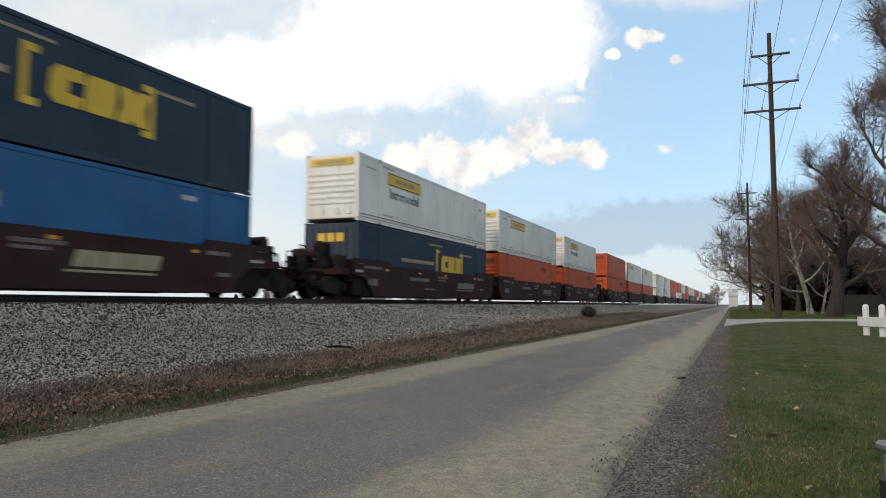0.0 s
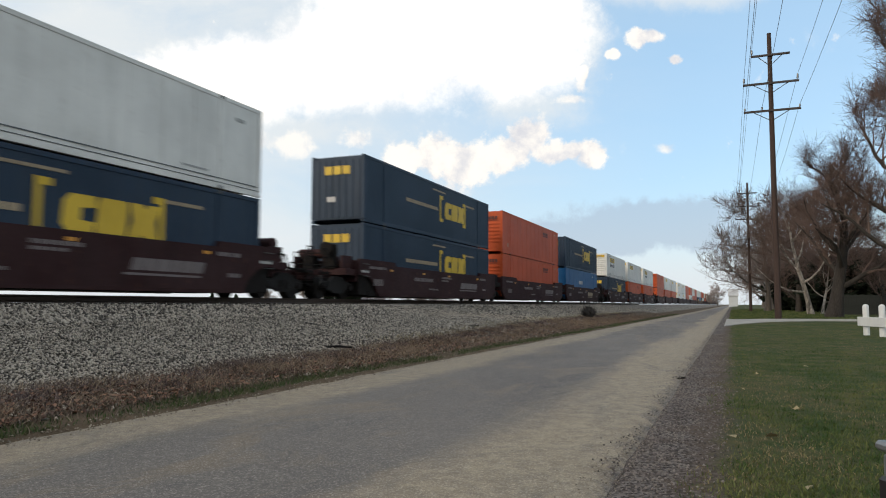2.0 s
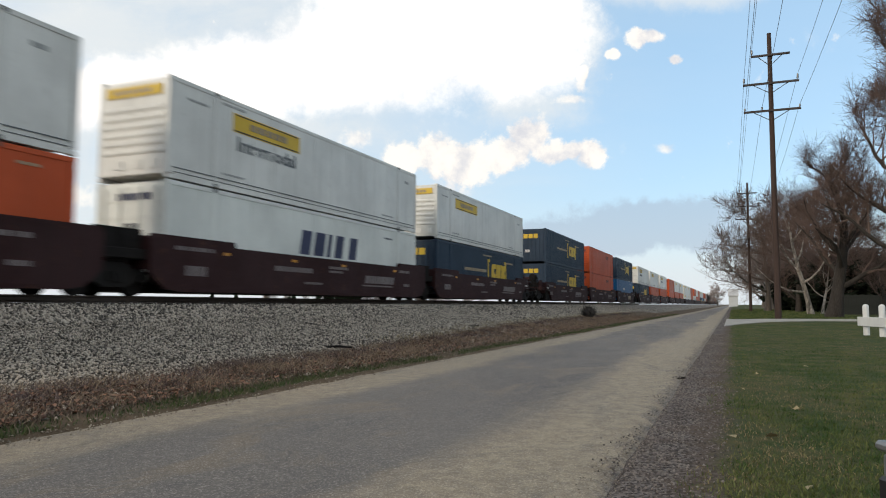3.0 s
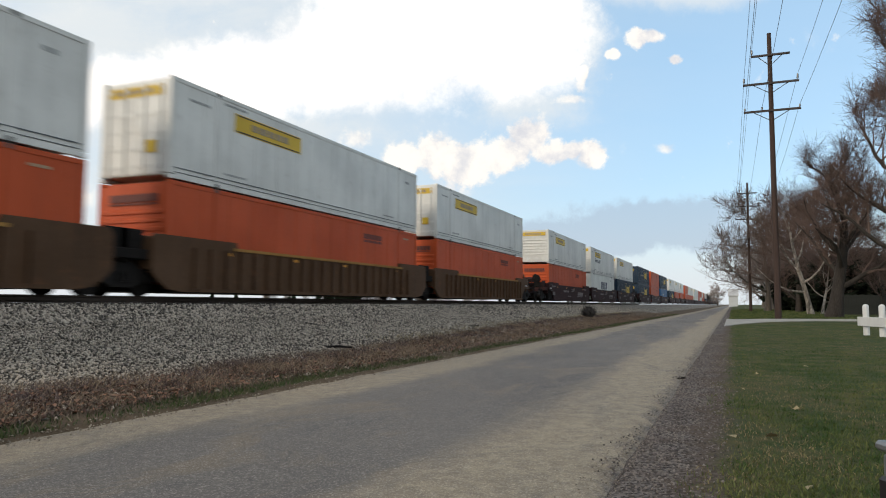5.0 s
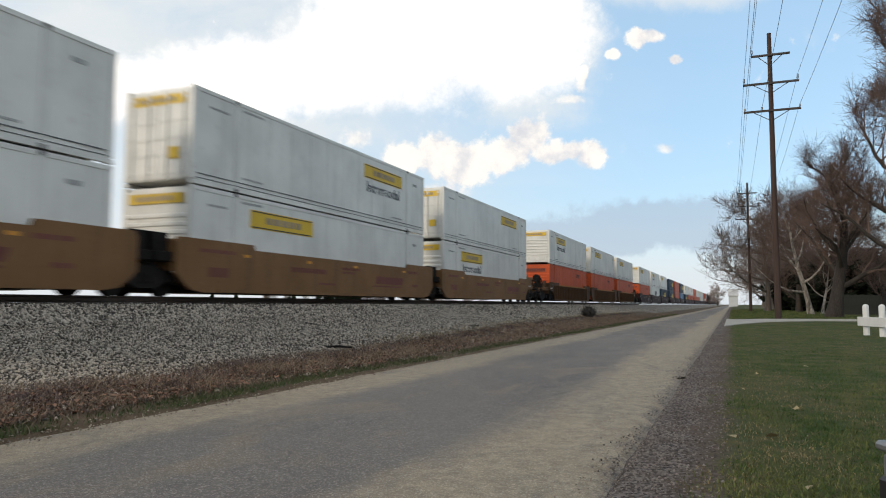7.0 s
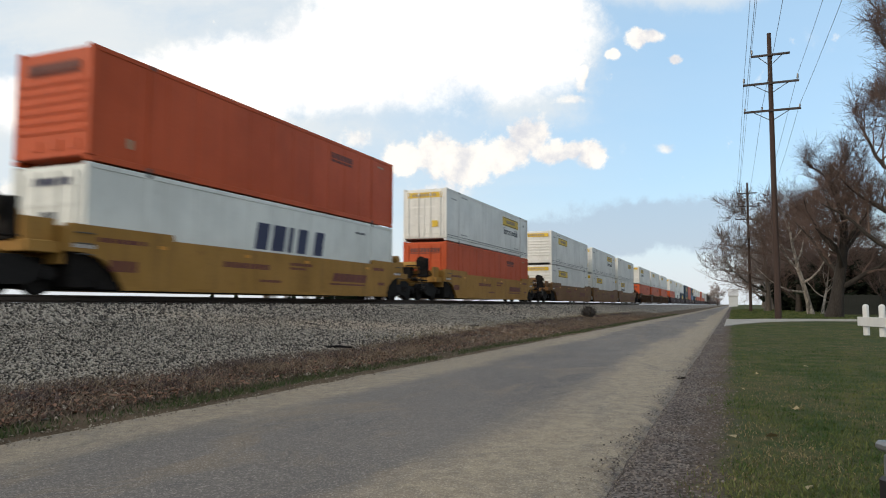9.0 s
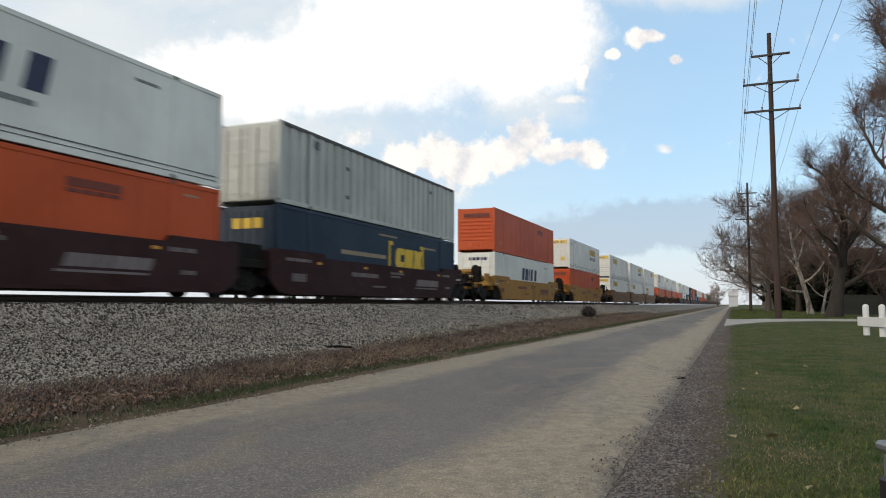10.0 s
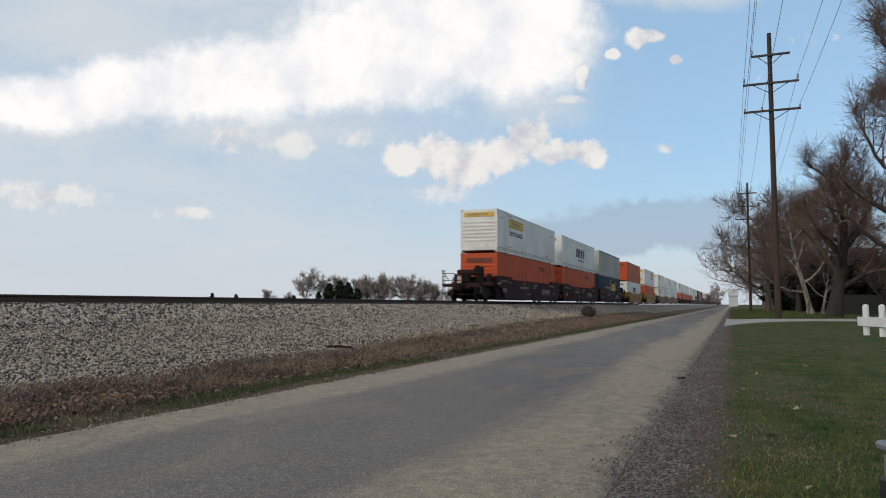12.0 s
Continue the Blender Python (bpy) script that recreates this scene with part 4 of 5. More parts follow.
def handrail():
    bm = bmesh.new()
    for z in (1.28, 1.72):
        rod(bm, (0, 2.5, z), (0.78, 2.5, z), 0.02, n=6)
    for x in (0, 0.78):
        rod(bm, (x, 2.5, 0.95), (x, 2.5, 1.74), 0.022, n=6)
    return bm


def grab_iron():
    bm = rod(bmesh.new(), (0, -0.22, 0), (0, 0.22, 0), 0.016, n=6)
    for y in (-0.22, 0.22):
        rod(bm, (-0.09, y, 0), (0, y, 0), 0.016, n=6)
    return bm


def air_tank():
    """A cross-lying air tank on two legs."""
    bm = rod(bmesh.new(), (-0.3, 0.42, 1.86), (1.05, 0.42, 1.86), 0.2, n=14)
    for x in (-0.32, 1.02):
        rod(bm, (x, 0.42, 1.86), (x + 0.05, 0.42, 1.86), 0.14, n=12)
    for x in (-0.1, 0.8):
        box(bm, x - 0.04, x + 0.04, 0.36, 0.48, 1.2, 1.74)
    return bm


PIPES = (((-0.9, 0.1, 1.3), (-0.9, 1.3, 1.3), (-0.4, 2.0, 1.1), (-0.4, 2.6, 0.95)), ((0.75, 0.1, 1.42), (0.75, 1.0, 1.42), (0.62, 1.7, 1.12), (0.62, 2.5, 1.05)),
         ((1.2, 0.0, 1.55), (1.2, 0.9, 1.5), (1.2, 1.1, 1.05), (1.2, 2.3, 1.05)))


def brake_pipe(i):
    """A bent pipe over the platform."""
    bm = bmesh.new()
    for p, q in zip(PIPES[i][:-1], PIPES[i][1:]):
        rod(bm, p, q, 0.032, n=6)
    return bm


def uncoupling_lever():
    bm = rod(bmesh.new(), (-1.3, 2.62, 0.86), (0.0, 2.62, 0.92), 0.018, n=6)
    rod(bm, (-1.3, 2.62, 0.86), (-1.34, 2.72, 0.5), 0.018, n=6)
    return bm


def rear_marker(m):
    """The flashing marker box that hangs on the last coupler."""
    e = thing("rear_marker_box", m, "white and red marker box on the last coupler", "marker box")
    part("housing", boxed(-0.11, 0.11, -0.09, 0.09, 0.10, 0.50, bevel=0.02), "stencil", e)
    part("bracket", boxed(-0.06, 0.06, -0.06, 0.06, 0.0, 0.10, bevel=0.01), "dark", e)
    part("lamp_cap", boxed(-0.09, 0.09, -0.07, 0.07, 0.502, 0.60, bevel=0.03), "redlens", e, "red lens")
    part("band", boxed(-0.112, 0.112, -0.094, -0.086, 0.2, 0.32), "redlens", e, "red band")
    return e


def well_car(color, m, rear_end, front_end, far=False, faded=False):
    """One unit. Its ends either lie on a truck shared with the next unit, or carry a full truck, platform and coupler."""
    c = thing("well_car", m, CAR_LABEL[color], "rail car", "well cars of the train")
    for sx in (1, -1):
        sl = piece("side_sill", (sx, rear_end, front_end), lambda: sill(sx, rear_end, front_end), color, c)
        piece("sill_chord", (sx,), lambda: chords(sx), color, sl)
        if color == "rust":
            piece("top_chord", (sx,), lambda: top_chord(sx), "ochre", sl)
            at_places("side_rib", (sx,), lambda: side_rib(sx), color, sl, [(0, 0.8 + i * 0.68, 0) for i in range(22)] if not far and sx > 0 else [])
    piece("well_floor", (), lambda: boxed(-WIDE / 2 - 0.1, WIDE / 2 + 0.1, 0.3, LONG - 0.3, 0.14, 0.33), "dark", c)
    for flip, full in ((0, front_end), (1, rear_end)):
        turn = pose(0, LONG + 0.70, 0) if not flip else pose(0, -0.70, 0, 0, 0, 180)
        ln = 2.65 if full else 0.72
        piece("platform", (full,), lambda: deck(ln), color if full else "dark", c).matrix_basis = turn
        piece("bulkhead", (), lambda: boxed(-WIDE / 2 - 0.06, WIDE / 2 + 0.06, -0.12, 0.0, 0.7, 1.60, bevel=0.02), color, c).matrix_basis = turn
        if full or not flip:
            truck(c, turn @ pose(0, 1.0 if full else 0.72, 0))
        if full:
            piece("coupler", (), coupler, "dark", c).matrix_basis = turn @ pose(0, 2.5, 0)
        if full:
            piece("well_end", (), lambda: boxed(-WIDE / 2 - 0.055, WIDE / 2 + 0.055, -1.9, -0.25, 0.16, 1.45, bevel=0.03), "dark", c).matrix_basis = turn
        if full and not far:
            at_places("ladder", (), ladder, "dark", c, [turn @ pose(x, 2.15, 0) for x in (1.3, -1.3)])
            at_places("step", (), lambda: boxed(-0.2, 0.2, 0, 0.5, 0.95, 1.02), "dark", c, [turn @ pose(x, 2.0, 0) for x in (1.15, -1.15)])
            piece("brake_wheel", (), brake_wheel, "dark", c).matrix_basis = turn @ pose(-0.6, 0.9, 0)
            piece("brake_box", (), lambda: boxed(-0.25, 0.22, -0.12, 0.12, 1.2, 2.2, bevel=0.03), "dark", c).matrix_basis = turn @ pose(-0.6, 0.8, 0)
            piece("valve_box", (), lambda: boxed(0.1, 0.6, 0.5, 0.95, 1.2, 1.75, bevel=0.03), "dark", c).matrix_basis = turn
            at_places("hose", (), lambda: rod(bmesh.new(), (0, 0, 0.95), (0.05, 0.35, 0.35), 0.03, n=6), "dark", c, [turn @ pose(0.4, 2.5, 0)])
            at_places("handrail", (), handrail, "dark", c, [turn @ pose(x, 0, 0) for x in (-1.28, 0.5)])
            piece("air_tank", (), air_tank, color, c).matrix_basis = turn
            for i in range(3):
                piece("brake_pipe", (i,), lambda: brake_pipe(i), "dark", c).matrix_basis = turn
            piece("uncoupling_lever", (), uncoupling_lever, "casting", c).matrix_basis = turn
            at_places("grab_iron", (), grab_iron, "casting", c, [pose(WIDE / 2 + 0.29, (LONG + 0.2 if not flip else -0.2), z) for z in (0.95, 1.2, 1.45)])
            line("stencil", ("end_notes", flip), lambda: bars((LONG - 0.2 if not flip else -0.5), 1.1, [0.12, 0.2, 0.14, 0.2], 0.09, WIDE / 2 + 0.192, 0.006), "stencil" if color == "maroon" else "brownink", c)
    x = WIDE / 2 + 0.192
    if far:
        return c
    ink = {"rust": "tarnish", "ochre": "brownink", "tan": "brownink"}.get(color, "stencil")
    if color != "rust":
        tone, at, tall = ("tarnish", 9.85, 0.40) if faded else ("dull" if color == "maroon" else ink, 11.1, 0.32)
        for i in range(6):
            link("mark_block", cached(("sill_block", i % 2, tone, tall), lambda: block(tall, 0.43, 0.35, (2, 0)[i % 2], 0.224)), tone, c).matrix_basis = Matrix.Translation((0, at + i * 0.45, 0.66))
        line("mark", (tone, at, "low"), lambda: bars(at - 0.2, 0.53, [2.8 / 0.82], 0.06, x, 0.006), tone, c)
        for key, y, z, sizes, h in (("number", 4.8, 0.90, [0.22] * 4 + [0.34] + [0.22] * 5, 0.17), ("note", 8.3, 1.12, [0.2] * 7, 0.10), ("note2", 8.3, 0.98, [0.2] * 5, 0.08), ("block", 0.6, 0.58, [0.22, 0.3, 0.2, 0.16], 0.28),
                                    ("top", 0.2, 1.28, [0.2, 0.3, 0.16, 0.24, 0.5, 0.2], 0.11), ("end", 14.4, 1.22, [0.2, 0.4, 0.2, 0.3], 0.12), ("end_low", 14.9, 0.6, [0.2, 0.2, 0.2], 0.12), ("mid", 6.6, 0.5, [0.2] * 6, 0.08)):
            line("stencil", (color, key), lambda: bars(y, z, sizes, h, x, 0.005), "dull" if color == "maroon" else "brownink", c)
    at_places("reflector", (), lambda: boxed(x + 0.0, x + 0.014, 0, 0.28, 1.24, 1.33), "amber", c, [(0, y, 0) for y in (2.2, 5.8, 9.2, 13.8)])
    return c


# ---------------------------------------------------------------- the train: units from the tail forwards
# how far the tail end of each load stands along the line at the start, its unit's colour, upper load, lower load

SPEED = 31.89
NOSE, DOOR = "nose", "door"
UNITS = [
    (-337.2, "maroon", ("text", (2.75, NOSE)), ("orange", None), 1),
    (-317.7, "maroon", ("mark", (0, DOOR)), ("orange", None), 0),
    (-298.0, "maroon", ("ribbed", (0, DOOR)), ("navy", None), 2),
    (-273.95, "ochre", ("orange", None), ("mark", (0, DOOR)), 3),
    (-250.6, "ochre", ("text", (10.4, DOOR)), ("orange", (0, DOOR)), 3),
    (-226.1, "tan", ("white", (2.75, NOSE)), ("white", (2.75, NOSE)), 1),
    (-206.6, "tan", ("text", (10.4, DOOR)), ("white", (2.75, NOSE)), 0),
    (-187.2, "tan", ("white", (10.4, DOOR)), ("text", (2.75, NOSE)), 2),
    (-163.1, "rust", ("text", (2.75, NOSE)), ("orange", None), 1),
    (-143.7, "rust", ("white", (2.75, DOOR)), ("orange", None), 0),
    (-124.4, "rust", ("white", (2.75, DOOR)), ("orange", None), 2),
    (-99.6, "maroon", ("white", (2.75, NOSE)), ("orange", None), 1),
    (-80.0, "maroon", ("text", (2.75, NOSE)), ("mark", (0, DOOR)), 0),
    (-60.6, "maroon", ("white", (2.75, NOSE)), ("navy", None), 2),
    (-36.8, "maroon", ("navy", None), ("navy", None), 1),
    (-17.1, "maroon", ("orange", None), ("orange", None), 0),
    (2.7, "maroon", ("navy", None), ("blue", (0, DOOR)), 2),
    (26.5, "maroon", ("text", (2.75, NOSE)), ("navy", None), 1),
    (46.0, "maroon", ("white", (2.75, NOSE)), ("orange", None), 0),
    (66.0, "maroon", ("text", (2.75, NOSE)), ("orange", None), 2),
    (90.2, "maroon", ("orange", None), ("orange", None), 1),
    (109.8, "maroon", ("text", (2.75, NOSE)), ("orange", None), 0),
    (129.4, "maroon", ("white", (2.75, DOOR)), ("orange", None), 2),
    (153.4, "maroon", ("white", (2.75, NOSE)), ("white", (2.75, NOSE)), 1),
    (173.0, "maroon", ("white", (2.75, NOSE)), ("white", (2.75, NOSE)), 0),
    (192.5, "maroon", ("orange", None), ("orange", None), 2),
]
FAR = [("orange", "mark"), ("orange", "navy"), ("white", "blue"), ("white", "navy"), ("orange", "orange"), ("white", "orange")]
for i in range(24):
    up_kind, low_kind = FAR[(i * 5) % 6]
    last = UNITS[-1]
    UNITS.append((last[0] + (24.0 if last[4] == 2 else 19.6), ("maroon", "rust")[(i // 3) % 3 == 1], (up_kind, None), (low_kind, None), (1, 0, 2)[i % 3]))

TRAIN = []


def build_train():
    low = RAIL_TOP + 0.335
    for start, color, upper, lower, where in UNITS:
        far, s = start > 95, start - 0.53
        TRAIN.append((well_car(color, pose(TRACK_X, s, RAIL_TOP), where in (1, 3), where in (2, 3), far, start == 2.7), s, RAIL_TOP))
        TRAIN.append((container(lower[0], pose(TRACK_X, s, low), lower[1], far), s, low))
        TRAIN.append((container(upper[0], pose(TRACK_X, s, low + TALL + 0.04), upper[1], far, True), s, low + TALL + 0.04))

    TRAIN.append((rear_marker(pose(TRACK_X, -341.38, RAIL_TOP + 0.995)), -341.38, RAIL_TOP + 0.995))


build_train()

# ---------------------------------------------------------------- verge, ballast, lawn


def weeds_edge(y):
    """How far the dead weeds reach up the bank."""
    return lerp(y, [(0, -6.35), (8, -6.3), (14, -6.6), (22, -7.3), (30, -7.9), (60, -8.2), (120, -8.5)])


def build_verge():
    rng = np.random.default_rng(11)

    def on_bank(x, y, r):
        ragged = 0.26 * np.sin(y * 1.7) * np.sin(y * 0.6) + 0.13 * np.sin(y * 4.1 + 1) + r.normal(0, 0.09, len(x))
        return (x < weeds_edge(y) + ragged) & (y > -0.70 * x - 1.2)

    scatter_rocks("ballast", 215000, (-12.2, -6.0), (3.0, 32), 0.037, "stone", 21, "pale grey crushed stone ballast on the bank", keep=on_bank, lift=0.7, bias=1.3, swell=0.03, rough=0.010)
    scatter_rocks("shoulder_ballast", 26000, (-13.95, -11.7), (7.0, 34), 0.072, "stone", 28, "coarse grey ballast beside the sleepers", keep=on_bank, lift=0.9, bias=1.2)
    scatter_rocks("far_ballast", 30000, (-13.9, -6.4), (32, 90), 0.105, "stone", 22, "pale grey crushed stone ballast further along", keep=on_bank)
    scatter_rocks("track_ballast", 15000, (-17.2, -13.7), (8, 60), 0.07, "stone", 23, "grey ballast between the sleepers", keep=lambda x, y, r: np.abs(np.abs(x - TRACK_X) - 0.755) > 0.1)
    scatter_rocks("shoulder_gravel", 24000, (-1.0, 0.1), (2.5, 26), 0.016, "grit", 24, "grey and brown loose gravel beside the lane", lift=0.6, bias=1.6,
                  keep=lambda x, y, r: (x + r.normal(0, 0.09, len(x)) > -0.64 + 0.07 * np.sin(y * 2.1) + 0.05 * np.sin(y * 5.3)) & (x + r.normal(0, 0.12, len(x)) < -0.17 + 0.08 * np.sin(y * 1.1)))
    scatter_rocks("edge_grit", 5200, (-1.25, -0.60), (2.5, 22), 0.009, "pale_grit", 27, "loose grit strewn over the lane's edge", lift=0.5, keep=lambda x, y, r: r.uniform(0, 1, len(x)) < ((x + 1.25) / 0.65) ** 2, bias=1.5)
    scatter_rocks("lane_grit", 2000, (-5.1, -4.6), (2.5, 25), 0.016, "pale_grit", 25, "fine grit on the lane's edge", lift=1.0, bias=1.4)
    scatter_rocks("verge_stone", 2500, (-7.2, -5.3), (3, 25), 0.045, "stone", 26, "stray ballast stones among dead weeds", lift=0.6, bias=1.3)

    n = 52000
    y = 2.5 + 70 * rng.uniform(0, 1, n) ** 1.9
    x = rng.uniform(0, 1, n) ** 0.8
    x = -5.25 + (weeds_edge(y) - 0.35 + 5.25) * x + rng.normal(0, 0.10, n)
    hump = 0.55 + 0.75 * (np.sin(y * 1.3 + x * 2) * np.sin(y * 0.43 + 1) + 1) / 2
    blades("dead_weeds", x, y, 0.075 * hump, 0.005, "weed", 31, "brown dead weeds and dry grass on the verge", "weeds", 1.5)
    n = 11000
    y = 2.5 + 50 * rng.uniform(0, 1, n) ** 1.8
    x = -5.3 + (weeds_edge(y) + 5.3) * rng.uniform(0, 1, n)
    litter("verge_leaves", x, y, 0.046, "leaf", 32, "rusty brown fallen leaves among the weeds")
    # dark stalks along the top of the verge, tan tufts in it
    n = 15000
    y = 3 + 60 * rng.uniform(0, 1, n) ** 1.8
    x = weeds_edge(y) + 0.12 + rng.normal(0, 0.16, n) + 0.26 * np.sin(y * 1.7) * np.sin(y * 0.6) + 0.10 * np.sin(y * 4.1 + 1)
    blades("dead_stalks", x, y, 0.10, 0.004, "stalk", 39, "dark purple-brown dead stalks at the ballast's foot", "weeds", 1.7)
    cx, cy = rng.uniform(0.15, 1.0, 190), 3 + 52 * rng.uniform(0, 1, 190) ** 1.5
    k = rng.integers(0, 190, 17000)
    y = cy[k] + rng.normal(0, 0.16, len(k))
    x = -5.35 + (weeds_edge(y) + 5.35) * cx[k] + rng.normal(0, 0.13, len(k))
    blades("tan_tufts", x, y, 0.12, 0.004, "tuft", 40, "tan tufts of dry grass leaning on the verge", "weeds", 1.8)
    n = 34000
    y = 2.5 + 75 * rng.uniform(0, 1, n) ** 1.8
    x = -4.97 - np.abs(rng.normal(0, 0.26, n)) - 0.04 * (np.sin(y * 0.9) + 1)
    k = (np.sin(y * 2.3) + np.sin(y * 0.7 + 2) + rng.normal(0, 0.7, n)) > -1.1
    blades("verge_grass", x[k], y[k], 0.042, 0.004, "green", 33, "low green grass along the lane", "grass", 0.9)
    n = 5000
    y = rng.uniform(14, 60, n)
    x = weeds_edge(y) - np.abs(rng.normal(0.1, 0.5, n))
    blades("pale_weeds", x, y, 0.10, 0.006, "straw", 34, "pale straw weeds on the ballast edge", "weeds", 1.0)

    n = 170000
    y = 2.6 + 46 * rng.uniform(0, 1, n) ** 2.1
    x = -0.25 + np.minimum(8.5, 0.9 + y * 0.36) * rng.uniform(0, 1, n) + rng.normal(0, 0.05, n)
    x = np.where(x < -0.1, x - np.abs(rng.normal(0, 0.07, n)), x)
    k = ((y < 36) | (y > 50)) & (x > -0.22 + 0.09 * np.sin(y * 1.3) + 0.06 * np.sin(y * 3.7 + 1) + np.abs(rng.normal(0, 0.16, n)))
    x, y = x[k], y[k]
    bald = np.sin(x * 2.1 + 1.3 * np.sin(y * 0.9)) * np.sin(y * 0.8 + x) + 0.35 * np.sin(5.3 * x + 2.2 * y)
    dry = bald + rng.normal(0, 0.35, len(x)) > 0.30
    thin = rng.uniform(0, 1, len(x)) < 0.55
    blades("lawn_grass", x[~dry], y[~dry], 0.030, 0.0032, "grass", 35, "short mown green lawn with worn patches", "grass", 0.9)
    blades("dry_lawn_grass", x[dry & thin], y[dry & thin], 0.024, 0.003, "dry_blade", 36, "straw-coloured dry patches in the lawn", "grass", 1.2)
    n = 26000
    y = 50 + 90 * rng.uniform(0, 1, n) ** 1.5
    x = -0.2 + 9 * rng.uniform(0, 1, n)
    blades("far_lawn_grass", x, y, 0.07, 0.014, "grass", 37, "green lawn beyond the drive", "grass", 0.9)
    x = np.array([0.24, -0.02, 0.35, 0.9, 0.5, 1.3, 0.1, 1.7, 0.75, 2.1, 1.0, 0.3])
    y = np.array([5.83, 5.5, 4.3, 4.5, 7.1, 6.5, 9.0, 9.8, 4.1, 8.0, 12.0, 11.0])
    litter("lawn_leaves", x, y, 0.08, "straw", 38, "pale dry leaves lying on the lawn")


build_verge()


def driveway():
    near = [(-0.35, 35.0), (0.3, 37.5), (1.5, 40.0), (4.0, 42.2), (9.0, 43.6), (22.0, 45.0)]
    far = [(22.0, 48.6), (9.0, 47.8), (4.0, 47.4), (1.5, 47.8), (0.3, 49.5), (-0.35, 52.5)]
    pts = near + far
    V = [(x, y, float(land(x, y)) + 0.03) for x, y in pts] + [(x, y, float(land(x, y)) - 0.1) for x, y in pts]
    n = len(pts)
    F = [(i, i + 1, n - 2 - i, n - 1 - i) for i in range(5)]
    F += [(i, n + i, n + (i + 1) % n, (i + 1) % n) for i in range(n)]
    tagged(link("driveway", raw("driveway", V, F), "concrete"), "pale concrete driveway crossing the lawn to the lane", "driveway", kind="structure")


driveway()


def stick(x, y, length, thick, turn, label):
    rng = random.Random(int(x * 100 + y * 10))
    bm = bmesh.new()
    p = Vector((-length / 2, 0, 0))
    for i in range(4):
        q = p + Vector((length / 4, rng.uniform(-0.04, 0.04), rng.uniform(-0.01, 0.02)))
        rod(bm, p, q, thick * (1 - i * 0.12), thick * (0.88 - i * 0.12), 6)
        p = q
    mesh = bpy.data.meshes.new("stick")
    bm.to_mesh(mesh)
    bm.free()
    ob = tagged(link("fallen_stick", mesh, "dark"), label, "stick")
    ob.matrix_world = pose(x, y, float(land(x, y)) + thick * 1.2, 0, 0, turn)


for row in ((-6.75, 11.6, 0.72, 0.030, -16, "dark broken stick lying on pale ballast"), (-10.3, 16.2, 0.5, 0.03, -12, "short dark stick on the ballast"),
            (-8.0, 22.6, 0.55, 0.028, -30, "thin dark stick among straw weeds"), (-7.9, 24.0, 0.5, 0.026, -25, "thin dark stick among straw weeds"),
            (-0.72, 10.4, 0.16, 0.02, 15, "small dark stick at the lane's edge")):
    stick(*row)


def tumble_bush():
    """A dead, rounded shrub of tangled stems."""
    rng = random.Random(8)
    x, y = -7.75, 42.0
    bush = thing("dead_shrub", pose(x, y, float(land(x, y))), "dark brown dead round shrub on the bank", "shrub")
    bm = bmesh.new()
    bmesh.ops.create_icosphere(bm, subdivisions=3, radius=0.36)
    for v in bm.verts:
        v.co *= 1 + 0.25 * noise.noise(v.co * 6)
        v.co.z = v.co.z * 0.85 + 0.26
    part("core", bm, "bark", bush)
    bm = bmesh.new()
    for i in range(420):
        a, e = rng.uniform(0, 6.28), rng.uniform(-0.2, 1.5)
        d = Vector((math.cos(a) * math.cos(e), math.sin(a) * math.cos(e), math.sin(e) * 0.9))
        p = d * 0.22 + Vector((0, 0, 0.22))
        q = d * rng.uniform(0.40, 0.54) + Vector((rng.uniform(-0.1, 0.1), rng.uniform(-0.1, 0.1), 0.22 + rng.uniform(-0.08, 0.08)))
        q.z = max(q.z, 0.02)
        rod(bm, p, q, 0.010, 0.004, 3)
    tagged(part("stems", bm, "bark", bush), kind="stuff")


tumble_bush()

# ---------------------------------------------------------------- poles, wires, fence, small things


def utility_pole(x, y, h, lean, label, dropped=False):
    """A tall pole with three crossarms and pin insulators."""
    z = float(land(x, y))
    p = thing("utility_pole", pose(x, y, z, 0, lean), label, "utility pole", "poles along the lane")
    part("shaft", rod(bmesh.new(), (0, 0, -0.3), (0, 0, h), 0.20, 0.125, 12), "pole", p)
    arms = []
    for drop, half, shift in ((1.45, 1.12, 0.02), (3.25, 1.6, 0.0), (5.0, 1.63, 0.03)):
        za = h - drop
        a = part("crossarm", boxed(-half + shift, half + shift, -0.24, -0.13, za - 0.065, za + 0.065, bevel=0.01), "arm", p)
        for s in (-1, 1):
            part("brace", rod(bmesh.new(), (s * half * 0.62, -0.15, za - 0.05), (s * 0.1, -0.16, za - 0.6), 0.024, n=6), "casting", a)
        arms.append((za, half, shift))
    pins = [(0, -1, 0.36), (1, -1, 0.36), (1, 1, 0.36), (2, -1, 0.2), (2, 1, 0.2), (2, -0.36, 0.2)]
    tops = []
    for i, s, ph in pins:
        za, half, shift = arms[i]
        px = s * (half - 0.07) + shift
        bm = rod(bmesh.new(), (px, -0.185, za + 0.06), (px, -0.185, za + 0.06 + ph * 0.4), 0.025, n=8)
        rod(bm, (px, -0.185, za + 0.06 + ph * 0.3), (px, -0.185, za + 0.06 + ph), 0.06, 0.05, 10)
        part("insulator", bm, "porcelain", p)
        tops.append(Vector((px, -0.185, za + 0.06 + ph)))
    return [p.matrix_world @ v for v in tops]


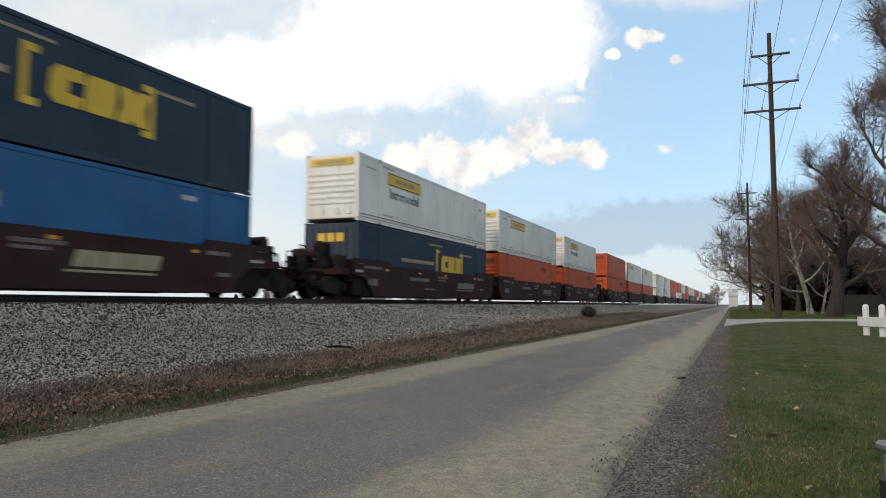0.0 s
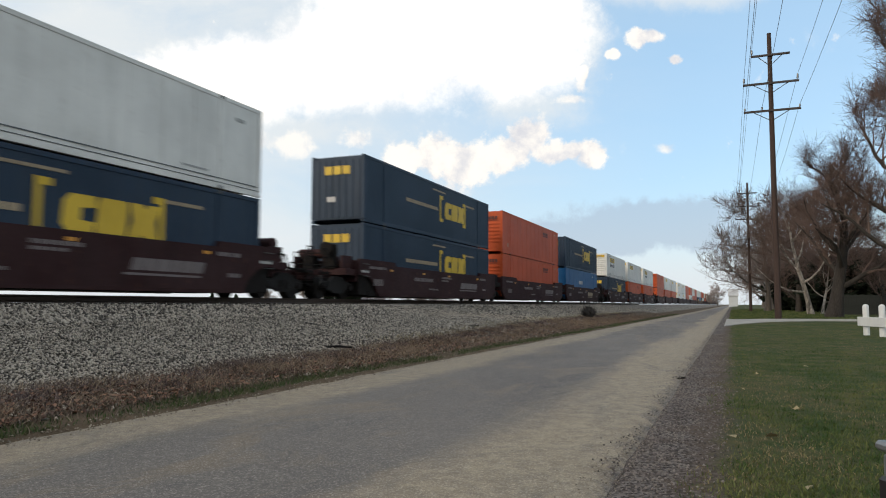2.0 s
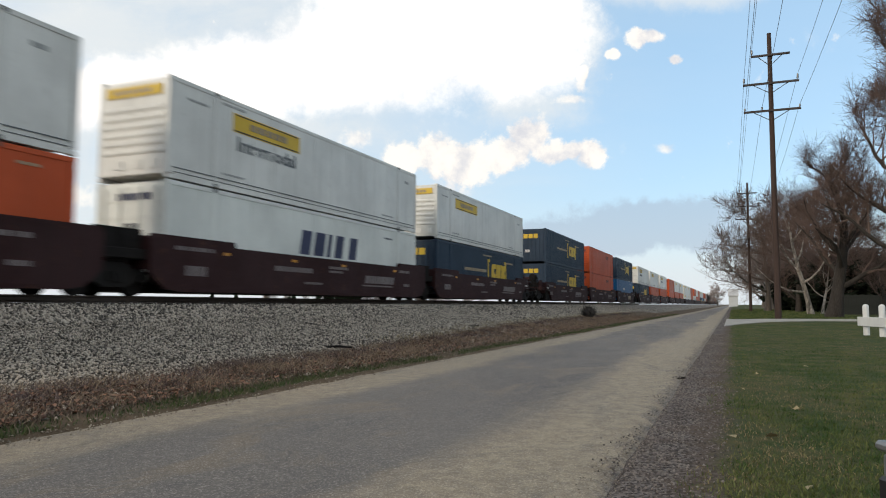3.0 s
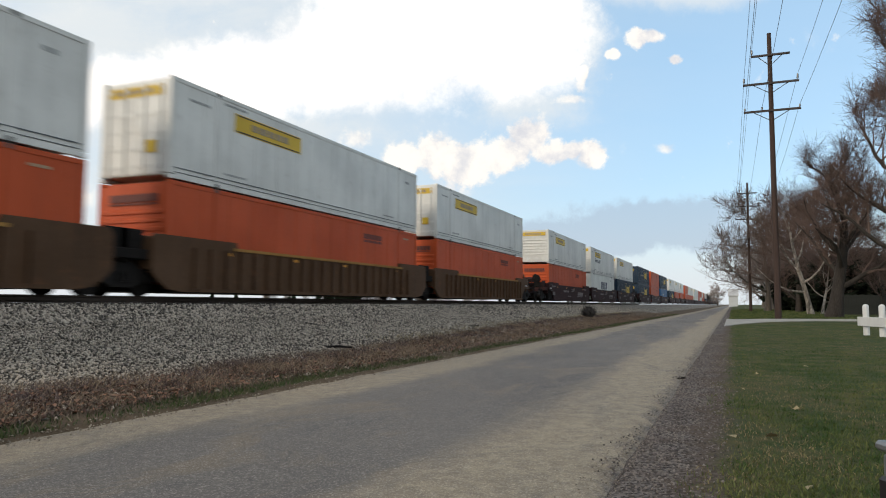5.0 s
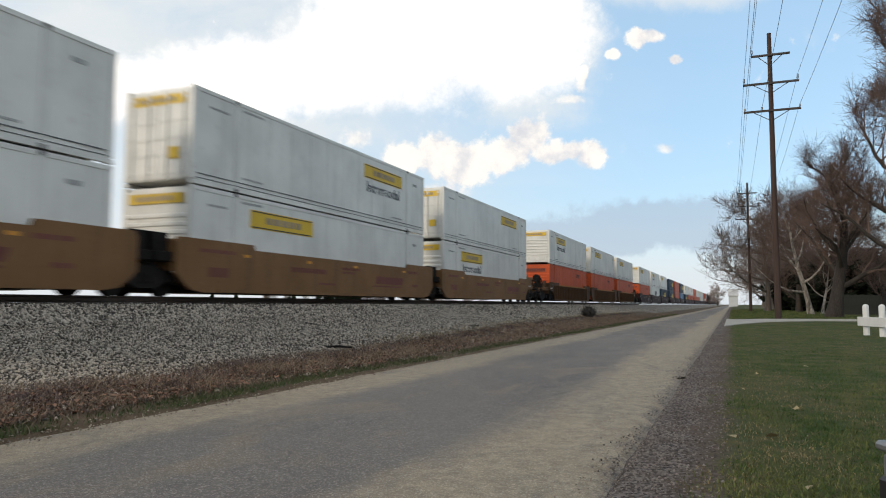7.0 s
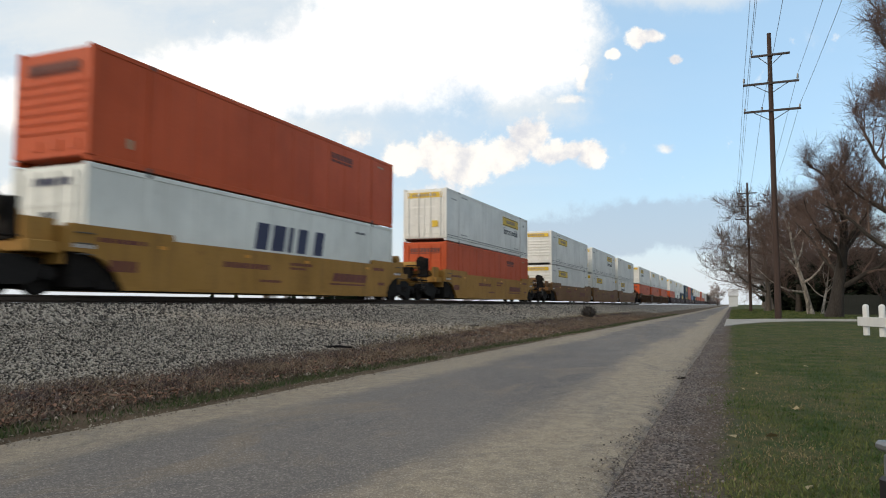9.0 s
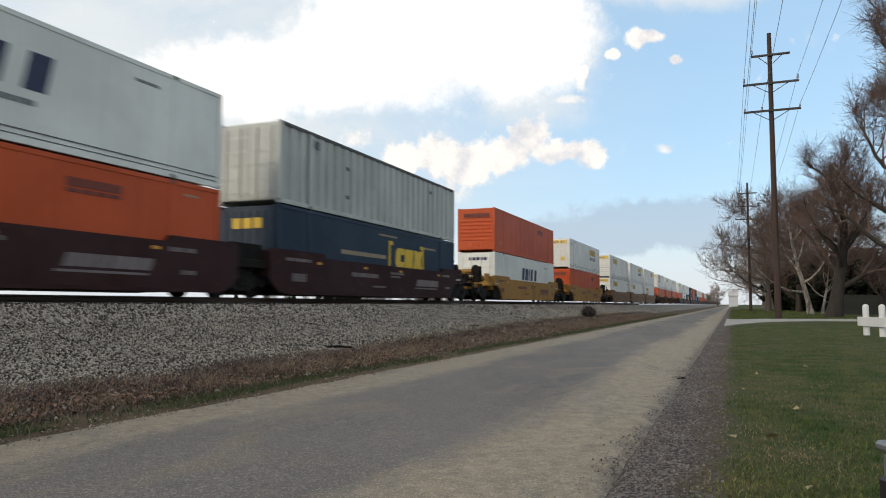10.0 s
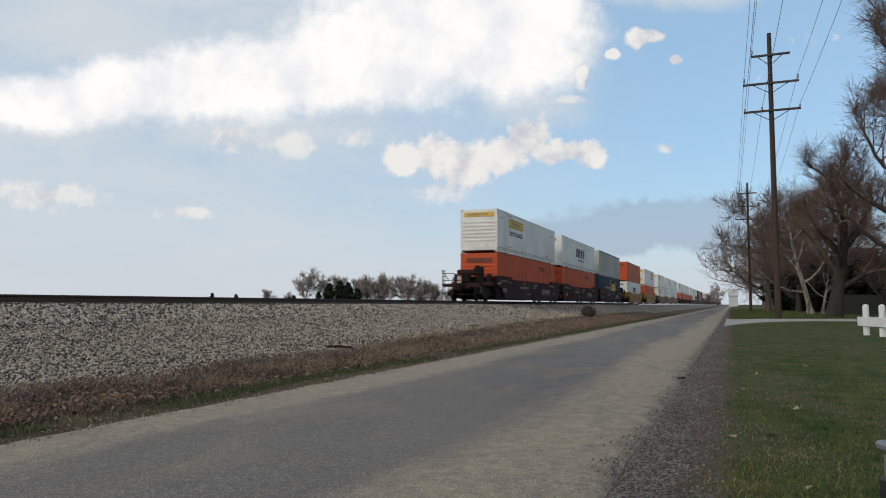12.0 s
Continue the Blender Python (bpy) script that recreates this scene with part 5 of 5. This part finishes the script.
def wire(a, b, sag, r, group):
    cu = bpy.data.curves.new("wire", "CURVE")
    cu.dimensions, cu.bevel_depth, cu.bevel_resolution = "3D", r, 1
    sp = cu.splines.new("POLY")
    sp.points.add(24)
    for i in range(25):
        t = i / 24
        p = a.lerp(b, t)
        p.z -= sag * 4 * t * (1 - t)
        sp.points[i].co = (*p, 1)
    cu.materials.append(MAT["wire"])
    tagged(new("overhead_wire", cu), "thin grey overhead wire strung between poles", "wire", group)


def build_poles():
    near = utility_pole(2.62, 48.4, 17.95, 0.0, "tall brown wooden utility pole with three crossarms")
    far = utility_pole(2.35, 104.7, 17.4, 0.0, "brown wooden utility pole further along the lane")
    rows = [[v + Vector((0.15, -56.0, 0.3)) for v in near], near, far, [v + Vector((-0.1, 58, -0.2)) for v in far]]
    for a, b in zip(rows[:-1], rows[1:]):
        for p, q in zip(a, b):
            wire(p, q, 0.8, 0.011, "wires between the poles")


build_poles()


def fence():
    f = thing("white_fence", pose(3.8, 25.2, 0), "low white painted timber fence end on the lawn", "fence")
    for px, py in ((0, 0), (0.25, -1.08)):
        z = float(land(3.8 + px, 25.2 + py))
        bm = rod(bmesh.new(), (px, py, z - 0.1), (px, py, z + 0.86), 0.088, n=14)
        bmesh.ops.create_uvsphere(bm, u_segments=14, v_segments=8, radius=0.088, matrix=Matrix.Translation((px, py, z + 0.86)))
        part("post", bm, "fence_white", f)
    d = Vector((0.25, -1.08, 0)).normalized()
    turn = math.degrees(math.atan2(d.y, d.x))
    r = part("board", boxed(-0.3, 1.75, -0.135, -0.09, 0.28, 0.56, bevel=0.008), "fence_white", f)
    r.matrix_basis = pose(0, 0, float(land(3.8, 25.2)), 0, 0, turn)


fence()


def roadside_box():
    x, y = 0.57, 2.62
    b = thing("utility_box", pose(x, y, float(land(x, y)), 0, 0, 22), "grey metal utility box with black edge on the lawn", "utility box")
    part("housing", boxed(-0.10, 0.14, -0.10, 0.12, 0.0, 0.50, bevel=0.012), "mailbox", b)
    part("edge_strip", boxed(-0.128, -0.102, -0.10, 0.10, 0.1, 0.43, bevel=0.010), "black_plastic", b)
    part("cap", boxed(-0.115, 0.155, -0.115, 0.135, 0.502, 0.535, bevel=0.01), "mailbox", b)


roadside_box()

# ---------------------------------------------------------------- trees


def tube(V, F, pts, radii, n):
    """A tapered tube along a few points, added to the lists V and F."""
    start = len(V)
    up = Vector((0.31, 0.17, 0.93))
    for i, p in enumerate(pts):
        d = (pts[min(i + 1, len(pts) - 1)] - pts[max(i - 1, 0)])
        d.normalize()
        a = d.cross(up)
        if a.length < 1e-4:
            a = d.cross(Vector((1, 0, 0)))
        a.normalize()
        b = d.cross(a)
        for k in range(n):
            t = 6.28319 * k / n
            q = p + (a * math.cos(t) + b * math.sin(t)) * radii[i]
            V.append((q.x, q.y, q.z))
    for i in range(len(pts) - 1):
        for k in range(n):
            a0, a1 = start + i * n + k, start + i * n + (k + 1) % n
            F.append((a0, a1, a1 + n, a0 + n))


def limb(rng, p, d, length, steps, droop, wander):
    pts = [p.copy()]
    q = p.copy()
    for _ in range(steps):
        d = (d + Vector((rng.gauss(0, wander), rng.gauss(0, wander), rng.gauss(0, wander) + droop))).normalized()
        q = q + d * (length / steps)
        pts.append(q)
    return pts, d


def grow(seed, height, girth, bole, limbs, spread, rise, counts=(7, 6, 5), twig=0.9, lean=(0, 0), thin=0.016):
    """Trunk and heavy limbs in one list, branches and twigs in another."""
    rng = random.Random(seed)
    TV, TF, CV, CF = [], [], [], []
    trunk, d = limb(rng, Vector((0, 0, -0.2)), Vector((lean[0], lean[1], 1)).normalized(), height * 0.72, 7, 0.03, 0.07)
    rad = [girth * (1.35 if i == 0 else 1) * (1 - 0.80 * i / 7) for i in range(8)]
    tube(TV, TF, trunk, rad, 10)
    todo = []
    for i in range(limbs):
        f = bole + (1 - bole) * (i + rng.random() * 0.7) / limbs
        k = min(int(f * 7), 6)
        p = trunk[k].lerp(trunk[k + 1], f * 7 - k)
        a = i * 2.4 + rng.uniform(-0.5, 0.5)
        up = rise + 0.9 * f * f + rng.uniform(-0.15, 0.2)
        dd = Vector((math.cos(a), math.sin(a), up)).normalized()
        ln = height * spread * (1.05 - 0.55 * f) * rng.uniform(0.8, 1.15)
        r = girth * (0.50 - 0.30 * f)
        pts, e = limb(rng, p, dd, ln, 6, 0.07, 0.17)
        tube(TV, TF, pts, [r * (1 - 0.86 * j / 6) for j in range(7)], 7)
        todo.append((pts, ln, r))
    for pts, ln, r in todo:
        for j in range(counts[0]):
            f = 0.22 + 0.78 * (j + rng.random()) / counts[0]
            k = min(int(f * 6), 5)
            p = pts[k].lerp(pts[k + 1], f * 6 - k)
            main = (pts[k + 1] - pts[k]).normalized()
            dd = (main * 0.8 + Vector((rng.gauss(0, 0.6), rng.gauss(0, 0.6), rng.gauss(0.25, 0.5)))).normalized()
            l2 = ln * (0.52 - 0.2 * f) * rng.uniform(0.7, 1.2)
            r2 = max(r * (1 - 0.86 * f) * 0.7, 0.022)
            b, e = limb(rng, p, dd, l2, 4, 0.09, 0.14)
            tube(CV, CF, b, [r2 * (1 - 0.8 * m / 4) for m in range(5)], 4)
            for q in range(counts[1]):
                g = 0.15 + 0.85 * (q + rng.random()) / counts[1]
                m = min(int(g * 4), 3)
                p3 = b[m].lerp(b[m + 1], g * 4 - m)
                d3 = ((b[m + 1] - b[m]).normalized() * 0.8 + Vector((rng.gauss(0, 0.6), rng.gauss(0, 0.6), rng.gauss(0.2, 0.5)))).normalized()
                l3 = l2 * 0.5 * rng.uniform(0.6, 1.2)
                c, e = limb(rng, p3, d3, l3, 3, 0.09, 0.12)
                tube(CV, CF, c, [thin * 1.25, thin * 1.1, thin, thin * 0.7], 3)
                for s in range(counts[2]):
                    h = rng.random()
                    m = min(int(h * 3), 2)
                    p4 = c[m].lerp(c[m + 1], h * 3 - m)
                    d4 = ((c[m + 1] - c[m]).normalized() * 0.7 + Vector((rng.gauss(0, 0.6), rng.gauss(0, 0.6), rng.gauss(0.2, 0.5)))).normalized()
                    t4, e = limb(rng, p4, d4, twig * rng.uniform(0.5, 1.2), 1, 0.03, 0.25)
                    tube(CV, CF, t4, [thin * 0.8, thin * 0.4], 3)
    return TV, TF, CV, CF


def bare_tree(x, y, turn, label, bark, twigmat, group="bare trees by the lane", **shape):
    t = thing("bare_tree", pose(x, y, float(land(x, y)), 0, 0, turn), label, "tree", group)
    TV, TF, CV, CF = grow(**shape)
    link("trunk", raw("trunk", TV, TF, True), bark, t)
    tagged(link("crown", raw("crown", CV, CF), twigmat, t), kind="stuff")
    return t


def build_trees():
    big = bare_tree(6.5, 56.0, 20, "large dark bare tree with a thick trunk and tangled twigs", "bark", "twig", seed=2, height=13.6, girth=0.50, bole=0.20, limbs=14, spread=0.42, rise=0.60, counts=(9, 7, 7), twig=1.2, thin=0.0085)
    near = bare_tree(10.2, 51.0, 70, "tall bare tree with arching branches over the lawn", "bark", "twig", seed=5, height=26, girth=0.46, bole=0.16, limbs=19, spread=0.25, rise=0.55, counts=(11, 8, 8), twig=1.15, thin=0.0100)
    syc = bare_tree(6.6, 72.0, 200, "leaning pale-barked bare tree with twisted limbs", "pale_bark", "twig", seed=9, height=13, girth=0.27, bole=0.22, limbs=10, spread=0.50, rise=0.30, counts=(7, 7, 7), twig=1.0, lean=(0.30, 0.05), thin=0.016)
    over = bare_tree(4.6, 108.0, 115, "bare tree with pale branches that reach over the lane", "grey_bark", "mid_twig", seed=12, height=17.5, girth=0.40, bole=0.14, limbs=14, spread=0.56, rise=0.30, counts=(8, 8, 8), twig=1.3, thin=0.017)
    dense = bare_tree(10.5, 84.0, 60, "bare tree with dense reddish twigs behind the lawn", "bark", "twig", seed=15, height=17, girth=0.36, bole=0.12, limbs=15, spread=0.40, rise=0.65, counts=(9, 7, 7), twig=1.3, thin=0.0105)
    for ob, rows in ((over, ((6.5, 138, 40, 0.9), (7.5, 172, 250, 0.95), (8, 215, 130, 1.0))),
                     (dense, ((7.5, 96, 200, 0.95), (9.0, 122, 300, 0.95), (10.5, 155, 10, 1.0), (14.0, 74, 120, 0.62), (17.5, 70, 250, 0.6), (11.2, 66, 15, 0.5))),
                     (syc, ((7.7, 74.0, 30, 0.55),))):
        for x, y, turn, s in rows:
            c = copy_thing(ob, pose(x, y, float(land(x, y)), 0, 0, turn))
            c.scale = (s, s, s)


build_trees()


def evergreen(x, y, h, r, seed, label, mat, name="evergreen_tree", group="", cone=True, n=2600):
    """Clumps of short flat sprays round a stem, thinner towards the outline."""
    rng = np.random.default_rng(seed)
    t = thing(name, pose(x, y, float(land(x, y))), label, "tree", group)
    part("trunk", rod(bmesh.new(), (0, 0, -0.2), (0, 0, h * 0.9), r * 0.07 + 0.05, 0.03, 7), "bark", t)
    u = rng.uniform(0.03, 1, n)
    lim = r * ((1 - u) ** 0.75 * np.minimum(1, u * 7) if cone else np.sqrt(np.clip(1 - (2 * u - 0.9) ** 2 * 0.8, 0.05, 1)))
    lim = lim * (0.8 + 0.25 * np.sin(u * 23 + seed))
    a = rng.uniform(0, 6.283, n)
    lob = 1 + 0.22 * np.sin(a * 5 + u * 9)
    rr = lim * lob * rng.uniform(0.25, 1.0, n) ** 0.5
    c = np.stack([np.cos(a) * rr, np.sin(a) * rr, u * h], -1)
    s = h * 0.055 * rng.uniform(0.5, 1.5, n)
    q = rng.normal(0, 1, (n, 4, 3)) * np.array([0.75, 0.75, 0.45]) * s[:, None, None]
    v = (c[:, None] + q).reshape(-1, 3)
    f = np.array([(0, 1, 2), (0, 2, 3), (1, 3, 2)])[None] + 4 * np.arange(n)[:, None, None]
    tagged(link("foliage", many("foliage", v, f.reshape(-1, 3)), mat, t), kind="stuff")
    return t


def build_background():
    g = "dark evergreens behind the lawn"
    for i, (x, y, h, r) in enumerate(((14, 92, 7.0, 3.2), (9.6, 77, 4.6, 2.0), (11.8, 76, 5.2, 2.2), (14.2, 77, 5.0, 2.2), (16.6, 76, 5.6, 2.4), (19.0, 77, 5.2, 2.3), (19, 90, 8, 3.5), (24, 88, 7.5, 3.4), (10.5, 94, 6.5, 3.0), (9.3, 104, 7, 3.0), (15.8, 82, 5.5, 2.6), (20.5, 83, 6, 2.8), (12.4, 87, 5, 2.6), (26, 84, 6.5, 2.8), (8.6, 118, 7, 3.0), (8.2, 142, 7.5, 3.2), (29, 98, 8.5, 3.5), (11.0, 112, 6.5, 3), (35, 92, 9, 4), (9.5, 130, 6, 2.6), (41, 95, 9, 4))):
        evergreen(x, y, h, r, 50 + i, "dark dense evergreen shrub tree behind the fence", "hedge", group=g, cone=False, n=2200)
    # a dark board fence beyond the trees
    f = thing("board_fence", pose(8.6, 72, 0), "dark weathered board fence behind the trees", "fence")
    mesh = bpy.data.meshes.new("slat")
    bm = boxed(0, 0.19, -0.012, 0.012, 0, 1.75, bevel=0.004)
    bm.to_mesh(mesh)
    bm.free()
    mesh.materials.append(MAT["slat"])
    rng = random.Random(3)
    for i in range(140):
        ob = link("slat", mesh, None, f)
        ob.matrix_basis = pose(i * 0.2, i * 0.01, float(land(8.6 + i * 0.2, 72)) - 0.02 + rng.uniform(-0.03, 0.03))
    for z in (0.4, 1.4):
        part("rail", boxed(0, 28, 0.02, 0.07, z, z + 0.09), "slat", f).matrix_basis = pose(0, 0, 0.1, 0, 0, 2.9)
    # far row of trees across the field, haze put into their twig colour
    far = []
    shapes = [dict(seed=31, height=12.0, girth=0.26, bole=0.08, limbs=13, spread=0.58, rise=0.60, counts=(6, 5, 5), twig=1.5, thin=0.048),
              dict(seed=33, height=10.5, girth=0.24, bole=0.06, limbs=13, spread=0.55, rise=0.65, counts=(6, 5, 5), twig=1.4, thin=0.052)]
    for k, (x, y) in enumerate(((-128.7, 199.0), (-119.5, 206.0))):
        far.append(bare_tree(x, y, 30 * k, "bare grey-brown tree with haze-pale twigs in a far row across the field", "grey_bark", "hazy_twig", "far trees across the field", **shapes[k]))
    rows = ((1, -139.7, 194.6, 0.55, 20), (0, -125, 206, 0.85, 140), (1, -115, 209, 0.95, 210), (0, -110, 206.6, 0.82, 260), (1, -107.5, 211, 1.0, 80), (0, -103.1, 209.3, 0.86, 180), (1, -99.5, 214, 0.98, 300),
            (0, -98.0, 211.4, 0.84, 20), (1, -93.7, 213.1, 0.78, 100), (0, -91.5, 219, 0.68, 190), (1, -89.0, 214.8, 0.74, 330), (0, -85.5, 218, 0.55, 30), (1, -122, 210, 0.8, 50), (0, -136.5, 201, 0.40, 70),
            (1, -112, 214, 0.9, 0), (0, -95.5, 217, 0.75, 270), (1, -81, 222, 0.6, 100), (0, -77, 226, 0.5, 10))
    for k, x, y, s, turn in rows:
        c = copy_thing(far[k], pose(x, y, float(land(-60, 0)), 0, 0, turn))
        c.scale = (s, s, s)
    for i, (x, y, h, r) in enumerate(((-119.5, 198.5, 7.6, 3.4), (-116.5, 200.5, 8.4, 3.6), (-113.3, 200, 7.8, 3.6), (-122.4, 197, 5.0, 1.8), (-129.3, 193.5, 3.8, 2.4), (-131.5, 194, 3.4, 2.2), (-110.5, 201, 6.0, 2.6))):
        evergreen(x, y, h, r, 70 + i, "dark green conifer in the far row of trees", "needle", group="far conifers", n=1500)
    for i, (x, y, h, r) in enumerate(((-156.8, 187.7, 4.6, 2.0), (-149.5, 190.6, 4.2, 2.2))):
        evergreen(x, y, h, r, 80 + i, "small dark conifer alone in the far field", "needle", group="far conifers", n=700)
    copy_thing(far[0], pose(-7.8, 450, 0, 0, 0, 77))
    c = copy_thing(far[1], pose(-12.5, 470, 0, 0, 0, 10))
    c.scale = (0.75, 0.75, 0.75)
    # white farmhouse at the end of the lane
    h = thing("farmhouse", pose(0.3, 357, 0), "small white house with grey gable roof, far off", "house")
    part("wall", prism(bmesh.new(), [(0, -0.5), (0, 5.2), (4, 8.0), (8, 5.2), (8, -0.5)], -1.6, 2.4), "far_wall", h)
    for s in (0, 1):
        part("roof", prism(bmesh.new(), [(-0.5 if not s else 8.5, 4.9), (4, 8.1), (4, 8.3), (-0.5 if not s else 8.5, 5.1)], -1.9, 2.7), "far_roof", h)


build_background()


def motions():
    """The whole train runs away along the line at an even pace."""
    times = (-0.2, 0, 3, 6, 9, 12, 12.2)
    for ob, s, z in TRAIN:
        walk(ob, [(t, pose(TRACK_X, s + SPEED * t, z)) for t in times])


motions()
